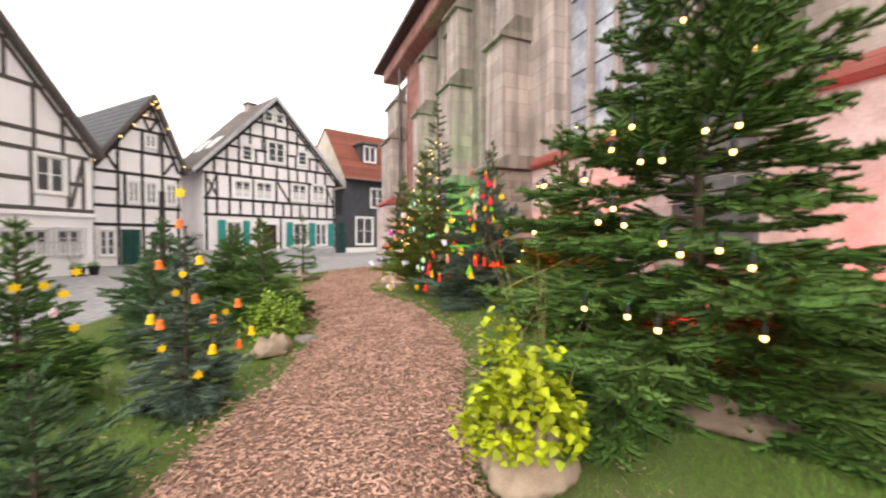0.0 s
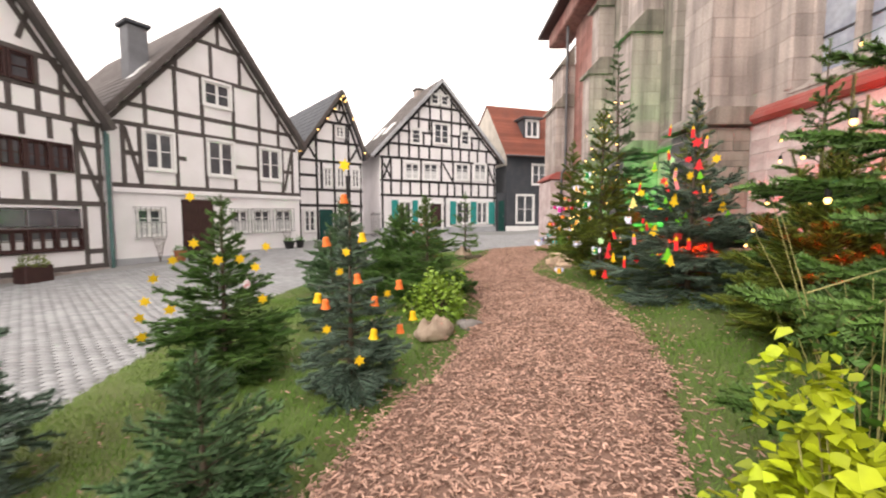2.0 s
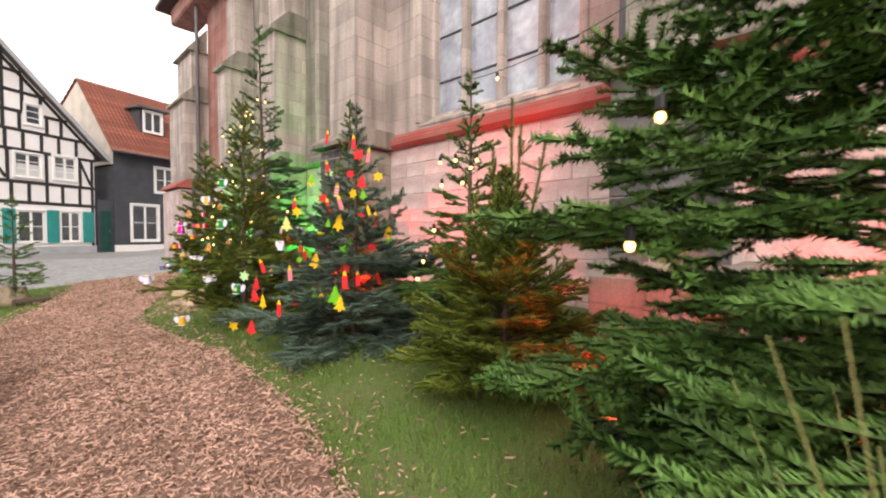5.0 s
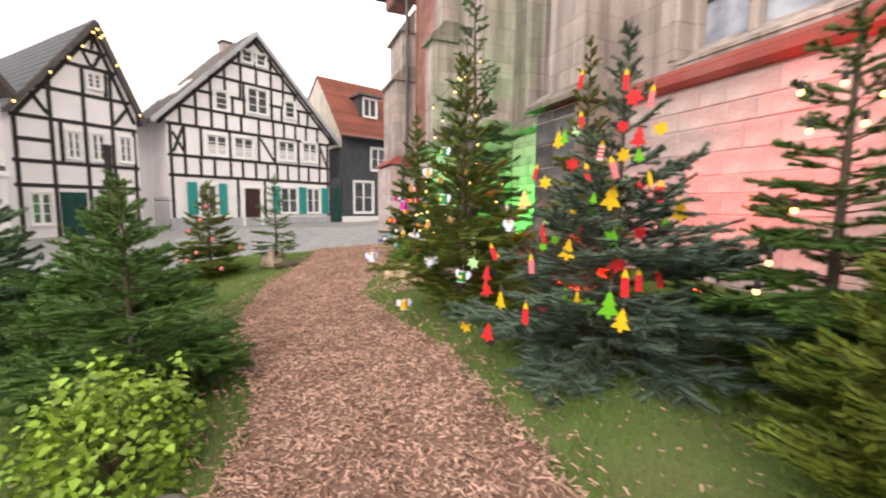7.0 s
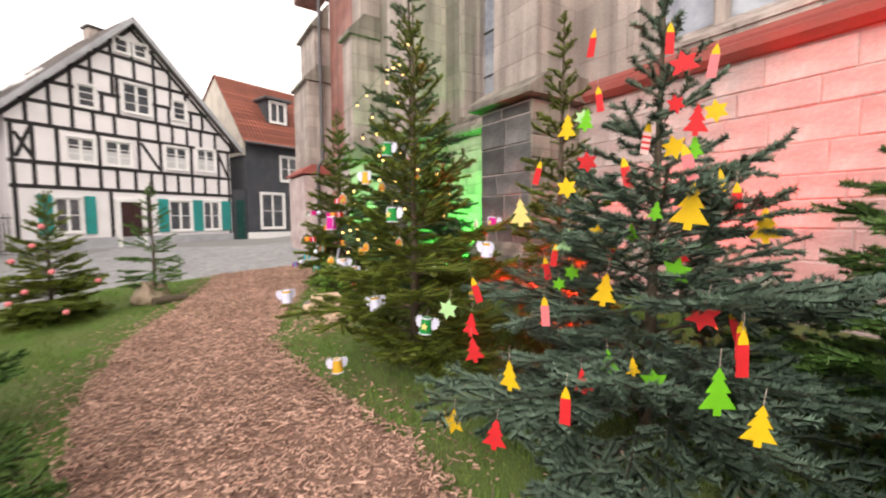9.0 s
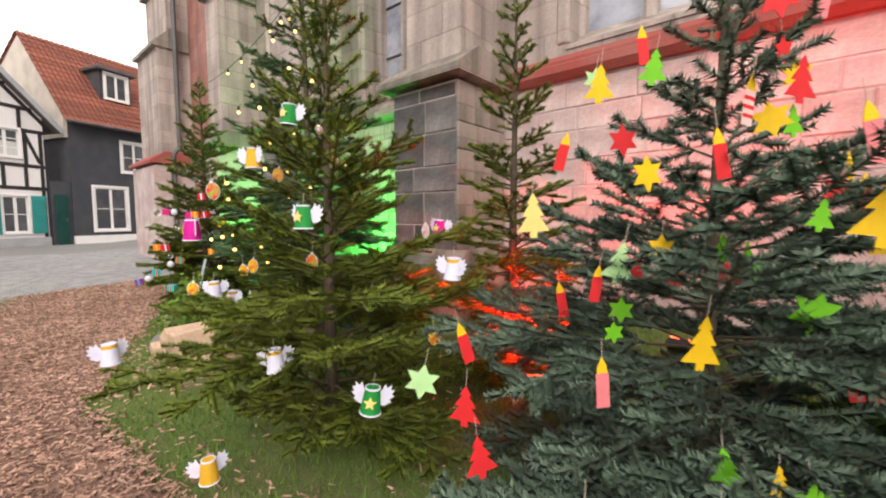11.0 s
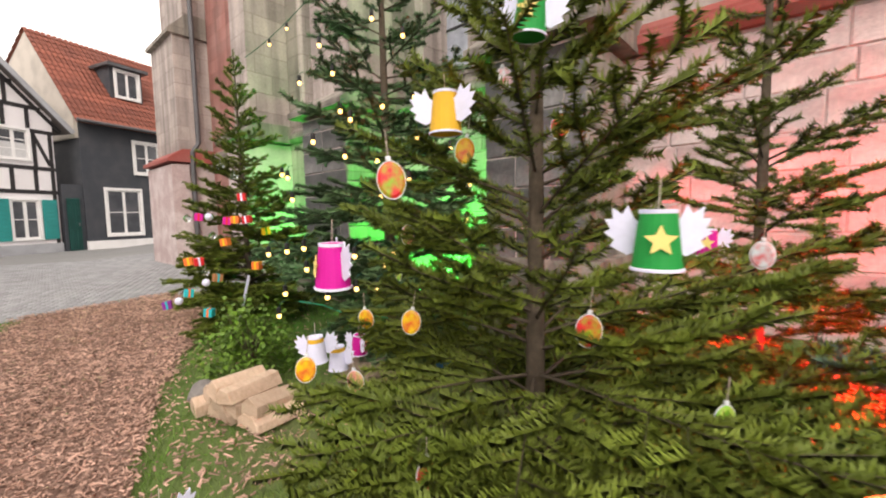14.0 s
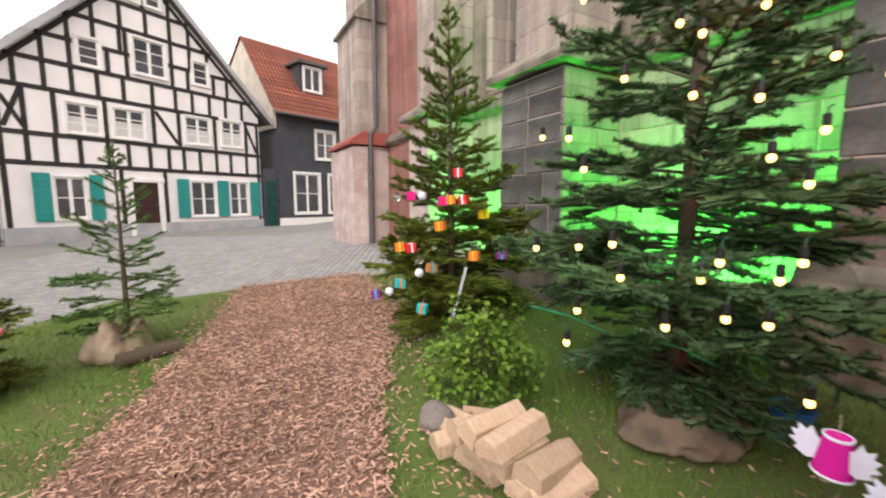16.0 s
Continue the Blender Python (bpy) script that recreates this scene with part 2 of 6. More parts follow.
COBBLE = material("grey_cobbles", (0.31, 0.315, 0.32), 0.8, 0.10, 1.5, 40, 0.4, second=(0.25, 0.25, 0.25), island=0.15)
ROAD = material("cobble_joints", (0.25, 0.25, 0.245), 0.9, 0.12, 1.0, 30, 0.5, second=(0.20, 0.20, 0.195))
NEEDLE_FIR = material("fir_needles", (0.085, 0.185, 0.036), 0.55, 0.15, 1.6, 30, 0.0, second=(0.14, 0.22, 0.05), island=0.35, spec=0.35)
NEEDLE_BLUE = material("blue_spruce_needles", (0.13, 0.195, 0.14), 0.6, 0.15, 1.6, 30, 0.0, second=(0.07, 0.13, 0.085), island=0.35, spec=0.35)
NEEDLE_OLIVE = material("spruce_needles", (0.15, 0.195, 0.022), 0.6, 0.15, 1.6, 30, 0.0, second=(0.085, 0.135, 0.018), island=0.35, spec=0.35)
NEEDLE_DEEP = material("dark_fir_needles", (0.09, 0.18, 0.075), 0.55, 0.15, 1.6, 30, 0.0, second=(0.14, 0.21, 0.085), island=0.35, spec=0.35)
BARK = material("conifer_bark", (0.11, 0.085, 0.06), 0.9, 0.25, 12, 60, 0.6)
HESSIAN = material("hessian_sacking", (0.25, 0.19, 0.14), 0.95, 0.22, 7, 180, 1.0, second=(0.13, 0.10, 0.075), amount=0.9)
LEAF_YELLOW = material("yellow_green_leaves", (0.36, 0.42, 0.012), 0.5, 0.1, 3, 40, 0.1, second=(0.16, 0.28, 0.02), island=0.4)
LEAF_GREEN = material("ivy_green_leaves", (0.08, 0.22, 0.03), 0.45, 0.1, 4, 40, 0.1, second=(0.16, 0.30, 0.04), island=0.35)
LEAF_BOX = material("box_leaves", (0.12, 0.22, 0.025), 0.5, 0.1, 3, 40, 0.1, second=(0.06, 0.13, 0.02), island=0.4)
LEAF_VARIEGATED = material("variegated_leaves", (0.22, 0.34, 0.035), 0.5, 0.1, 3, 40, 0.1, second=(0.10, 0.21, 0.025), island=0.45)
CANE = material("dry_canes", (0.33, 0.30, 0.12), 0.7, 0.15, 6, 60, 0.3, second=(0.22, 0.24, 0.07), island=0.2)
SPLIT_WOOD = material("split_firewood", (0.60, 0.45, 0.33), 0.85, 0.18, 6, 60, 0.6, second=(0.44, 0.30, 0.20), stretch=(1, 6, 6), per_object=0.2)
FIELDSTONE = material("field_stone", (0.22, 0.20, 0.185), 0.9, 0.2, 4, 50, 0.7)
BULB = glow("warm_bulb", (1.0, 0.60, 0.17), 2.6)
RED_LIGHT = glow("red_lamp_face", (1.0, 0.09, 0.03), 5.0)
GREEN_LIGHT = glow("green_lamp_face", (0.02, 1.0, 0.10), 20.0)
CABLE = material("green_cable", (0.02, 0.10, 0.06), 0.5, 0.05, 4, 30, 0.0)
CABLE_BRIGHT = material("mint_green_cable", (0.05, 0.42, 0.25), 0.45, 0.05, 4, 30, 0.0)
BLACK_PLASTIC = material("black_plastic", (0.02, 0.02, 0.02), 0.5, 0.05, 4, 30, 0.05)
CHURCH_ROOF = material("dark_church_roof", (0.10, 0.07, 0.06), 0.8, 0.2, 2, 25, 0.4)
SLATE_PALE = material("pale_grey_slate", (0.20, 0.205, 0.22), 0.75, 0.12, 2, 30, 0.3)
HESSIAN_PALE = material("pale_hessian_sacking", (0.46, 0.36, 0.27), 0.95, 0.2, 7, 180, 1.0, second=(0.30, 0.22, 0.16), amount=0.85)

# ---- ground ----
PATH_LEFT = [(-1.45, -4), (-1.5, -1), (-1.62, 0.4), (-1.86, 1.1), (-1.9, 1.8), (-1.75, 2.8), (-1.82, 4.0), (-1.95, 4.8), (-2.45, 5.8), (-2.95, 6.9), (-3.3, 8.3), (-3.35, 10), (-3.45, 11.6), (-3.62, 12.9)]
PATH_RIGHT = [(0.5, -4), (0.2, -1), (-0.22, 0.4), (-0.30, 1.5), (-0.16, 2.9), (-0.28, 3.9), (-0.45, 4.6), (-0.75, 5.6), (-1.25, 6.5), (-1.75, 7.7), (-1.72, 8.9), (-1.62, 9.8), (-1.45, 10.8), (-1.62, 12.0), (-1.9, 13.1)]


def edge_x(edge, y):
    ys = [p[1] for p in edge]
    return float(np.interp(y, ys, [p[0] for p in edge]))


def on_path(x, y):
    """Metres inside the mulch path; negative outside it."""
    if y > 13.1:
        return 13.1 - y
    w = 0.06 * noise.noise(Vector((x * 3, y * 3, 0))) + 0.03 * noise.noise(Vector((x * 11, y * 11, 3)))
    return min(x - edge_x(PATH_LEFT, y), edge_x(PATH_RIGHT, y) - x) + w


LAWN_LEFT = [(-3.4, -8), (-4.0, 0), (-4.67, 1.6), (-5.3, 2.9), (-5.9, 4.6), (-6.2, 8), (-5.9, 11), (-5.2, 13.0)]


def on_lawn(x, y):
    return min(x - edge_x(LAWN_LEFT, y), 13.05 - 0.06 * (x + 4) - y, 4.6 - x)


def grid_sheet(name, xs, ys, height, mat):
    X, Y = np.meshgrid(xs, ys)
    Z = np.array([[height(x, y) for x in xs] for y in ys])
    v = np.c_[X.ravel(), Y.ravel(), Z.ravel()]
    nx = len(xs)
    i = np.arange((len(ys) - 1) * nx).reshape(len(ys) - 1, nx)[:, :-1].ravel()
    me = from_arrays(name, v, np.c_[i, i + 1, i + nx + 1, i + nx])
    me.materials.append(mat)
    me.polygons.foreach_set("use_smooth", [True] * len(me.polygons))
    return me


far = np.sort(np.r_[-900, -300, -120, -60, -4.5, 2.5, np.arange(-40, 41, 2.0), 60, 120, 300, 900])
ground = new("ground", grid_sheet("ground", far, far, lambda x, y: ground_z(x, y) - 0.035, ROAD))
tagged(ground, "grey cobbled square in front of the houses", "ground", kind="structure")
lawn = new("lawn", grid_sheet("lawn", np.arange(-7, 5.01, 0.09), np.arange(-6, 13.4, 0.09),
    lambda x, y: ground_z(x, y) + (0.012 * noise.noise(Vector((x * 2.1, y * 2.1, 7))) + 0.006 * noise.noise(Vector((x * 9, y * 9, 1))) if on_lawn(x, y) > 0 else -0.12), GRASS_SOIL))
tagged(lawn, "worn muddy green lawn strip beside the church", "lawn", kind="structure")
mulch = new("mulch_path", grid_sheet("mulch_path", np.arange(-4.2, 0.8, 0.06), np.arange(-4, 13.4, 0.06),
    lambda x, y: ground_z(x, y) + (0.022 + 0.012 * noise.noise(Vector((x * 3, y * 3, 2))) + 0.008 * noise.noise(Vector((x * 14, y * 14, 5))) if on_path(x, y) > 0 else -0.09), MULCH))
tagged(mulch, "curving footpath of reddish brown bark mulch", "path", kind="structure")

rng = np.random.default_rng(4)


def scatter(name, mat, count, x0, x1, y0, y1, keep, make, seed, label, category, parent=None):
    """Many small pieces on the ground as one mesh. make(rng, n) gives local vertices (n, k, 3) and faces of one piece."""
    r = np.random.default_rng(seed)
    pts = []
    while len(pts) < count:
        x, y = r.uniform(x0, x1), r.uniform(y0, y1)
        if r.random() < keep(x, y):
            pts.append((x, y, ground_z(x, y)))
    pts = np.array(pts)
    v, f = make(r, len(pts), pts)
    k = v.shape[1]
    faces = (f[None] + (np.arange(len(pts)) * k)[:, None, None]).reshape(-1, f.shape[1])
    me = from_arrays(name, (v + pts[:, None]).reshape(-1, 3), faces)
    me.materials.append(mat)
    ob = new(name, me)
    ob.parent = parent
    return tagged(ob, label, category, kind="stuff")


def turned(r, n, v, tilt):
    """Turns n copies of v about z at random and tilts them a little."""
    a, p, q = r.uniform(0, 2 * np.pi, n), r.normal(0, tilt, n), r.normal(0, tilt, n)
    v = v.copy()
    y, z = v[..., 1] * np.cos(p)[:, None] - v[..., 2] * np.sin(p)[:, None], v[..., 1] * np.sin(p)[:, None] + v[..., 2] * np.cos(p)[:, None]
    v[..., 1], v[..., 2] = y, z
    x, z = v[..., 0] * np.cos(q)[:, None] + v[..., 2] * np.sin(q)[:, None], -v[..., 0] * np.sin(q)[:, None] + v[..., 2] * np.cos(q)[:, None]
    v[..., 0], v[..., 2] = x, z
    x, y = v[..., 0] * np.cos(a)[:, None] - v[..., 1] * np.sin(a)[:, None], v[..., 0] * np.sin(a)[:, None] + v[..., 1] * np.cos(a)[:, None]
    v[..., 0], v[..., 1] = x, y
    return v


def chip_pieces(r, n, pts):
    base = np.array([(-1, -0.5, 0), (0.9, -0.35, 0), (1, 0.4, 0), (-0.8, 0.5, 0), (-0.9, -0.4, 1), (0.8, -0.3, 1), (0.85, 0.3, 1), (-0.7, 0.4, 1)], float)
    size = np.c_[r.gamma(3, 0.0038, n) + 0.005, r.uniform(0.004, 0.011, n), r.uniform(0.003, 0.007, n)]
    v = base[None] * size[:, None] + r.normal(0, 0.0015, (n, 8, 3))
    v = turned(r, n, v, 0.28)
    v[..., 2] += (0.030 + 0.012 * r.random(n))[:, None]
    return v, np.array([(4, 5, 6, 7), (0, 1, 5, 4), (2, 3, 7, 6)])


def blade_pieces(r, n, pts):
    base = np.array([(-0.5, 0, 0), (0.5, 0, 0), (0.1, 0.5, 1)], float)
    h = r.gamma(4, 0.0075, n) + 0.01
    v = base[None] * np.c_[r.uniform(0.003, 0.006, n), h, h][:, None]
    v = turned(r, n, v, 0.35)
    v[..., 2] += 0.0
    return v, np.array([(0, 1, 2)])


def by_firewood(x, y):
    return math.hypot((x + 1.25) / 0.42, (y - 8.0) / 0.5) + 0.35 * noise.noise(Vector((x * 4, y * 4, 6))) < 1


def near(y):
    return float(np.interp(y, [-3, 1, 9, 13], [0.35, 1.0, 1.0, 0.55]))


scatter("bark_chip", CHIP, 62000, -3.9, 0.6, -1.2, 13.1, lambda x, y: near(y) if on_path(x, y) > -0.02 else 0.3 if by_firewood(x, y) else (0.14 if on_path(x, y) > -0.25 else 0.02), chip_pieces, 1, "loose reddish brown bark chips strewn on the path", "bark chips")
scatter("grass", BLADE, 230000, -6.2, 2.2, -0.5, 13.0, lambda x, y: 0.2 if by_firewood(x, y) else 0 if on_path(x, y) > 0.02 or on_lawn(x, y) < 0.02 else near(y) * (0.25 + 0.75 * max(0, min(1, 0.55 + 1.2 * noise.noise(Vector((x * 1.3, y * 1.3, 9)))))), blade_pieces, 2, "short patchy green grass", "grass")


def cobble_pieces(r, n, pts):
    base = np.array([(-1, -1, 0), (1, -1, 0), (1, 1, 0), (-1, 1, 0), (-0.9, -0.87, 1), (0.9, -0.87, 1), (0.9, 0.87, 1), (-0.9, 0.87, 1)], float)
    v = base[None] * np.c_[r.uniform(0.069, 0.075, n), r.uniform(0.046, 0.0505, n), r.uniform(0.026, 0.030, n)][:, None]
    a = 0.5
    x, y = v[..., 0] * np.cos(a) - v[..., 1] * np.sin(a), v[..., 0] * np.sin(a) + v[..., 1] * np.cos(a)
    v[..., 0], v[..., 1] = x, y
    return v, np.array([(4, 5, 6, 7), (0, 1, 5, 4), (1, 2, 6, 5), (2, 3, 7, 6), (3, 0, 4, 7)])


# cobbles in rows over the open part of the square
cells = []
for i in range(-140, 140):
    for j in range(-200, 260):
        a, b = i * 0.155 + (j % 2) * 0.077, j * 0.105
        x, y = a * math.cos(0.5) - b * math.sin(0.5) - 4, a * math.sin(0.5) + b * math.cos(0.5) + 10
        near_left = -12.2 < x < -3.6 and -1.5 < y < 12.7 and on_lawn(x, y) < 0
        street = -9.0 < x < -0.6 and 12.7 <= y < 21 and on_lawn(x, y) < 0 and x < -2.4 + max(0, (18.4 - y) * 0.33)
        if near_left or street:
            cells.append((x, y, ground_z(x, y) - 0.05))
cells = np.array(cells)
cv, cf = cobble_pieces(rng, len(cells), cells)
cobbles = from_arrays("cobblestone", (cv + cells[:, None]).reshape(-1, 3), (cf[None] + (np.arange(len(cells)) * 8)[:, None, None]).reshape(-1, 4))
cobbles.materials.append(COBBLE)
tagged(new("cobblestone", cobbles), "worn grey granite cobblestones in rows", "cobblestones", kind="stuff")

# ---- half-timbered houses ----
def facade_pose(a, b, z):
    return Matrix.Translation((a[0], a[1], z)) @ Matrix.Rotation(math.atan2(b[1] - a[1], b[0] - a[0]), 4, "Z")


def window(house, u0, u1, z0, z1, frame_mat, columns=2, rows=2, label="white casement window", curtain=False, surround=0.09):
    w = thing("window", Matrix.Identity(4), "", "")
    w.parent = house
    w["label"] = label
    s = surround
    bm = bmesh.new()
    for x0, x1, za, zb, y in ((u0 - s, u0, z0 - s, z1 + s, -0.05), (u1, u1 + s, z0 - s, z1 + s, -0.05), (u0, u1, z1, z1 + s, -0.048), (u0, u1, z0 - s, z0, -0.07)):
        add_box(bm, x0, x1, y, 0.004, za, zb, bevel=0.008)
    part("window_frame", bm, frame_mat, w)
    bm = bmesh.new()
    cw = (u1 - u0) / columns
    for k in range(columns):
        a, b = u0 + k * cw, u0 + (k + 1) * cw
        t = 0.045
        for x0, x1, za, zb in ((a, a + t, z0, z1), (b - t, b, z0, z1), (a + t, b - t, z0, z0 + t), (a + t, b - t, z1 - t, z1)):
            add_box(bm, x0, x1, 0.0, 0.05, za, zb)
        for j in range(1, rows):
            zz = z0 + (z1 - z0) * j / rows
            add_box(bm, a + t, b - t, 0.008, 0.04, zz - 0.014, zz + 0.014)
    part("sash", bm, frame_mat, w)
    for k in range(columns):
        part("pane", box(u0 + k * cw + 0.045, u0 + (k + 1) * cw - 0.045, 0.025, 0.032, z0 + 0.04, z1 - 0.04), PANE, w)
    if curtain:
        part("curtain", box(u0 + 0.05, u1 - 0.05, 0.012, 0.018, z0 + 0.05, z0 + (z1 - z0) * 0.55), CURTAIN, w, "white net half curtain")
    return w


def cut_openings(ob, openings, y0=-0.3, y1=0.22):
    """Cuts recesses for windows and doors into a wall."""
    cutter = bmesh.new()
    for u0, u1, z0, z1 in openings:
        add_box(cutter, u0 - 0.02, u1 + 0.02, y0, y1, z0 - 0.02, z1 + 0.02)
    tool = new("cutter", mesh_of("cutter", cutter))
    tool.matrix_world = ob.parent.matrix_world if ob.parent else Matrix.Identity(4)
    mod = ob.modifiers.new("cut", "BOOLEAN")
    mod.object, mod.operation, mod.solver = tool, "DIFFERENCE", "EXACT"
    bpy.context.view_layer.update()
    me = bpy.data.meshes.new_from_object(ob.evaluated_get(bpy.context.evaluated_depsgraph_get()))
    ob.modifiers.clear()
    ob.data = me
    bpy.data.objects.remove(tool)


def roof_line(u, eaves, peak):
    (ul, zl), (ur, zr), (up, zp) = eaves[0], eaves[1], peak
    return zl + (zp - zl) * (u - ul) / (up - ul) if u < up else zr + (zp - zr) * (ur - u) / (ur - up)


def timber_house(label, a, b, zbase, eaves, peak, depth, roof_mat, rails, posts, diagonals, openings, timber, wall_mat=PLASTER, beam=0.13, plinth=None, bare_below=None, overhang=0.25, soffit=None):
    """A gabled house whose gable faces the square. u runs from a to b; eaves and peak are (u, z)."""
    house = thing("house", facade_pose(a, b, 0), label, "house", "houses round the square")
    width = math.dist(a, b)
    wall = prism([(0, zbase - 0.6), (width, zbase - 0.6), (width, roof_line(width, eaves, peak) - 0.05), (peak[0], peak[1] - 0.12), (0, roof_line(0, eaves, peak) - 0.05)], 0, depth)
    wall_ob = part("wall", wall, wall_mat, house)
    cut_openings(wall_ob, openings)
    for (ue, ze), side in ((eaves[0], -1), (eaves[1], 1)):
        slab = prism([(ue, ze), (peak[0], peak[1]), (peak[0], peak[1] + 0.14), (ue, ze + 0.12)], -overhang, depth + 0.2)
        roof = part("roof", slab, roof_mat, house)
        ln = math.hypot(peak[0] - ue, peak[1] - ze)
        rows = int(ln / 0.33)
        bm = bmesh.new()
        for k in range(rows):
            fa, fb = k / rows, (k + 1) / rows
            xa, za, xb, zb = ue + (peak[0] - ue) * fa, ze + (peak[1] - ze) * fa, ue + (peak[0] - ue) * fb, ze + (peak[1] - ze) * fb
            vs = [bm.verts.new(p) for p in ((xa, -overhang - 0.01, za + 0.175), (xa, depth, za + 0.175), (xb, depth, zb + 0.145), (xb, -overhang - 0.01, zb + 0.145), (xa, -overhang - 0.01, za + 0.12), (xa, depth, za + 0.12))]
            bm.faces.new(vs[:4])
            bm.faces.new((vs[0], vs[4], vs[5], vs[1]))
        part("tile_course", bm, roof_mat, roof, kind="stuff")
        edge = stick((ue, ze + 0.03), (peak[0], peak[1] + 0.03), 0.17, 0.04)
        bmesh.ops.translate(edge, vec=(0, -overhang - 0.045, 0), verts=edge.verts)
        part("bargeboard", edge, soffit or TIMBER_GREY, roof, "weathered grey bargeboard")

    def piece(p, q, w=beam):
        bm = stick(p, q, w, 0.06)
        bmesh.ops.translate(bm, vec=(0, -0.022, 0), verts=bm.verts)
        part("beam", bm, timber, house)

    spans = [(o[0] - 0.1, o[1] + 0.1, o[2] - 0.1, o[3] + 0.1) for o in openings]
    for z, *ends in rails:
        lo, hi = ends or (0, width)
        while lo < hi and roof_line(lo, eaves, peak) < z + 0.1:
            lo += 0.02
        while hi > lo and roof_line(hi, eaves, peak) < z + 0.1:
            hi -= 0.02
        cuts = sorted((s[0], s[1]) for s in spans if s[2] < z < s[3] and s[1] > lo and s[0] < hi)
        x = lo
        for c0, c1 in [*cuts, (hi, hi)]:
            if c0 - x > 0.08:
                piece((x, z), (c0, z))
            x = max(x, c1)
    for z0, z1, us in posts:
        for u in us:
            top = min(z1, roof_line(u, eaves, peak) - 0.1)
            blocks = sorted((s[2], s[3]) for s in spans if s[0] < u < s[1] and s[3] > z0 and s[2] < top)
            z = z0 + beam / 2
            for c0, c1 in [*blocks, (top - (beam / 2 if top == z1 else 0), 99)]:
                if c0 - z > 0.1:
                    piece((u, z), (u, c0), beam * 0.9)
                z = max(z, c1)
    for p, q in diagonals:
        piece(p, q, beam * 0.85)
    for (ue, ze) in eaves:
        d = -0.16 if ue > peak[0] else 0.16
        piece((ue + d * 1.6, ze + 0.02), (peak[0] + d * 0.4, peak[1] - 0.2), beam)
    if plinth:
        part("plinth", box(-0.02, width + 0.02, -0.05, 0.1, zbase - 0.6, plinth), GREY_PLINTH, house, "grey rendered plinth")
    return house


def shutter(house, u0, u1, z0, z1):
    board = part("shutter", box(u0, u1, -0.075, -0.045, z0, z1, bevel=0.006), TEAL, house, "teal louvred wooden shutter")
    step = (z1 - z0 - 0.16) / 9
    me = mesh_of("slat", box(u0 + 0.05, u1 - 0.05, -0.088, -0.07, 0, step * 0.6))
    me.materials.append(TEAL)
    for k in range(9):
        part("slat", me, None, board).location = (0, 0, z0 + 0.08 + step * k)


def door(house, u0, u1, z0, z1, mat, label, surround=None, lights=0):
    d = part("door", box(u0, u1, -0.02, 0.05, z0, z1, bevel=0.01), mat, house, label)
    w = u1 - u0
    for k in range(2):
        a = u0 + 0.07 + k * (w - 0.07) / 2
        for za, zb in ((z0 + 0.12, z0 + 0.8), (z0 + 0.92, z1 - 0.15)):
            part("door_panel", box(a, a + (w - 0.21) / 2, -0.035, 0.0, za, zb, bevel=0.012), mat, d)
    part("door_handle", box(u1 - 0.09, u1 - 0.06, -0.08, -0.02, z0 + 0.95, z0 + 1.07, bevel=0.008), ZINC, d, "dull metal handle")
    if surround:
        bm = bmesh.new()
        for x0, x1, za, zb in ((u0 - 0.14, u0, z0, z1), (u1, u1 + 0.14, z0, z1), (u0 - 0.2, u1 + 0.2, z1, z1 + 0.13)):
            add_box(bm, x0, x1, -0.07, 0.05, za, zb, bevel=0.012)
        part("door_surround", bm, surround, house)
    return d


# house A: grey timbers, small dark windows, green gate
A0, A1 = (-12.44, -0.35), (-13.1, 7.2)
op = [(5.2, 5.58, 4.3, 4.85), (5.72, 6.1, 4.3, 4.85), (4.55, 5.05, 4.3, 4.85), (5.4, 6.83, 2.3, 2.95), (5.25, 6.95, 0.3, 1.35), (3.1, 5.0, -0.3, 1.4)]
house_a = timber_house("white half-timbered house with weathered grey beams and small windows", A0, A1, -0.3, ((-0.2, 3.45), (7.75, 3.5)), (3.75, 9.2), 9, TILE_GREY,
    [(-0.15,), (0.25, 5.1, 7.5), (1.5,), (2.2,), (3.05,), (3.6,), (4.2,), (4.95,), (6.0,), (7.2,)],
    [(-0.15, 1.5, [0.2, 1.2, 2.2, 3.0, 5.1, 7.05, 7.5]), (1.5, 3.6, [0.1, 0.9, 1.7, 2.5, 3.2, 3.9, 4.6, 5.3, 5.85, 6.4, 6.95, 7.48]), (3.6, 4.95, [1.0, 1.8, 2.6, 3.4, 4.2, 5.1, 5.65, 6.2, 6.7]), (4.95, 7.2, [2.2, 2.9, 3.7, 4.5, 5.2]), (7.2, 9.0, [3.3, 4.2])],
    [((6.9, 3.4), (7.45, 1.7)), ((5.9, 5.2), (6.2, 6.1))], op, TIMBER_GREY)
for u0, u1, z0, z1 in op[:3]:
    window(house_a, u0, u1, z0, z1, DARK_WOOD, 1, 2, "small dark brown window", surround=0.06)
for k in range(3):
    window(house_a, 5.42 + k * 0.49, 5.42 + k * 0.49 + 0.4, 2.32, 2.92, DARK_WOOD, 2, 2, "small dark brown window", surround=0.05)
    window(house_a, 5.28 + k * 0.57, 5.28 + k * 0.57 + 0.5, 0.35, 0.82, DARK_WOOD, 2, 2, "dark brown leaded window", curtain=True, surround=0.05)
    part("upper_light", box(5.28 + k * 0.57, 5.78 + k * 0.57, -0.02, 0.02, 0.92, 1.32, bevel=0.01), PANE, house_a, "dark leaded upper light")
door(house_a, 3.2, 4.9, -0.28, 1.38, GREEN_DOOR, "dark green double gate")
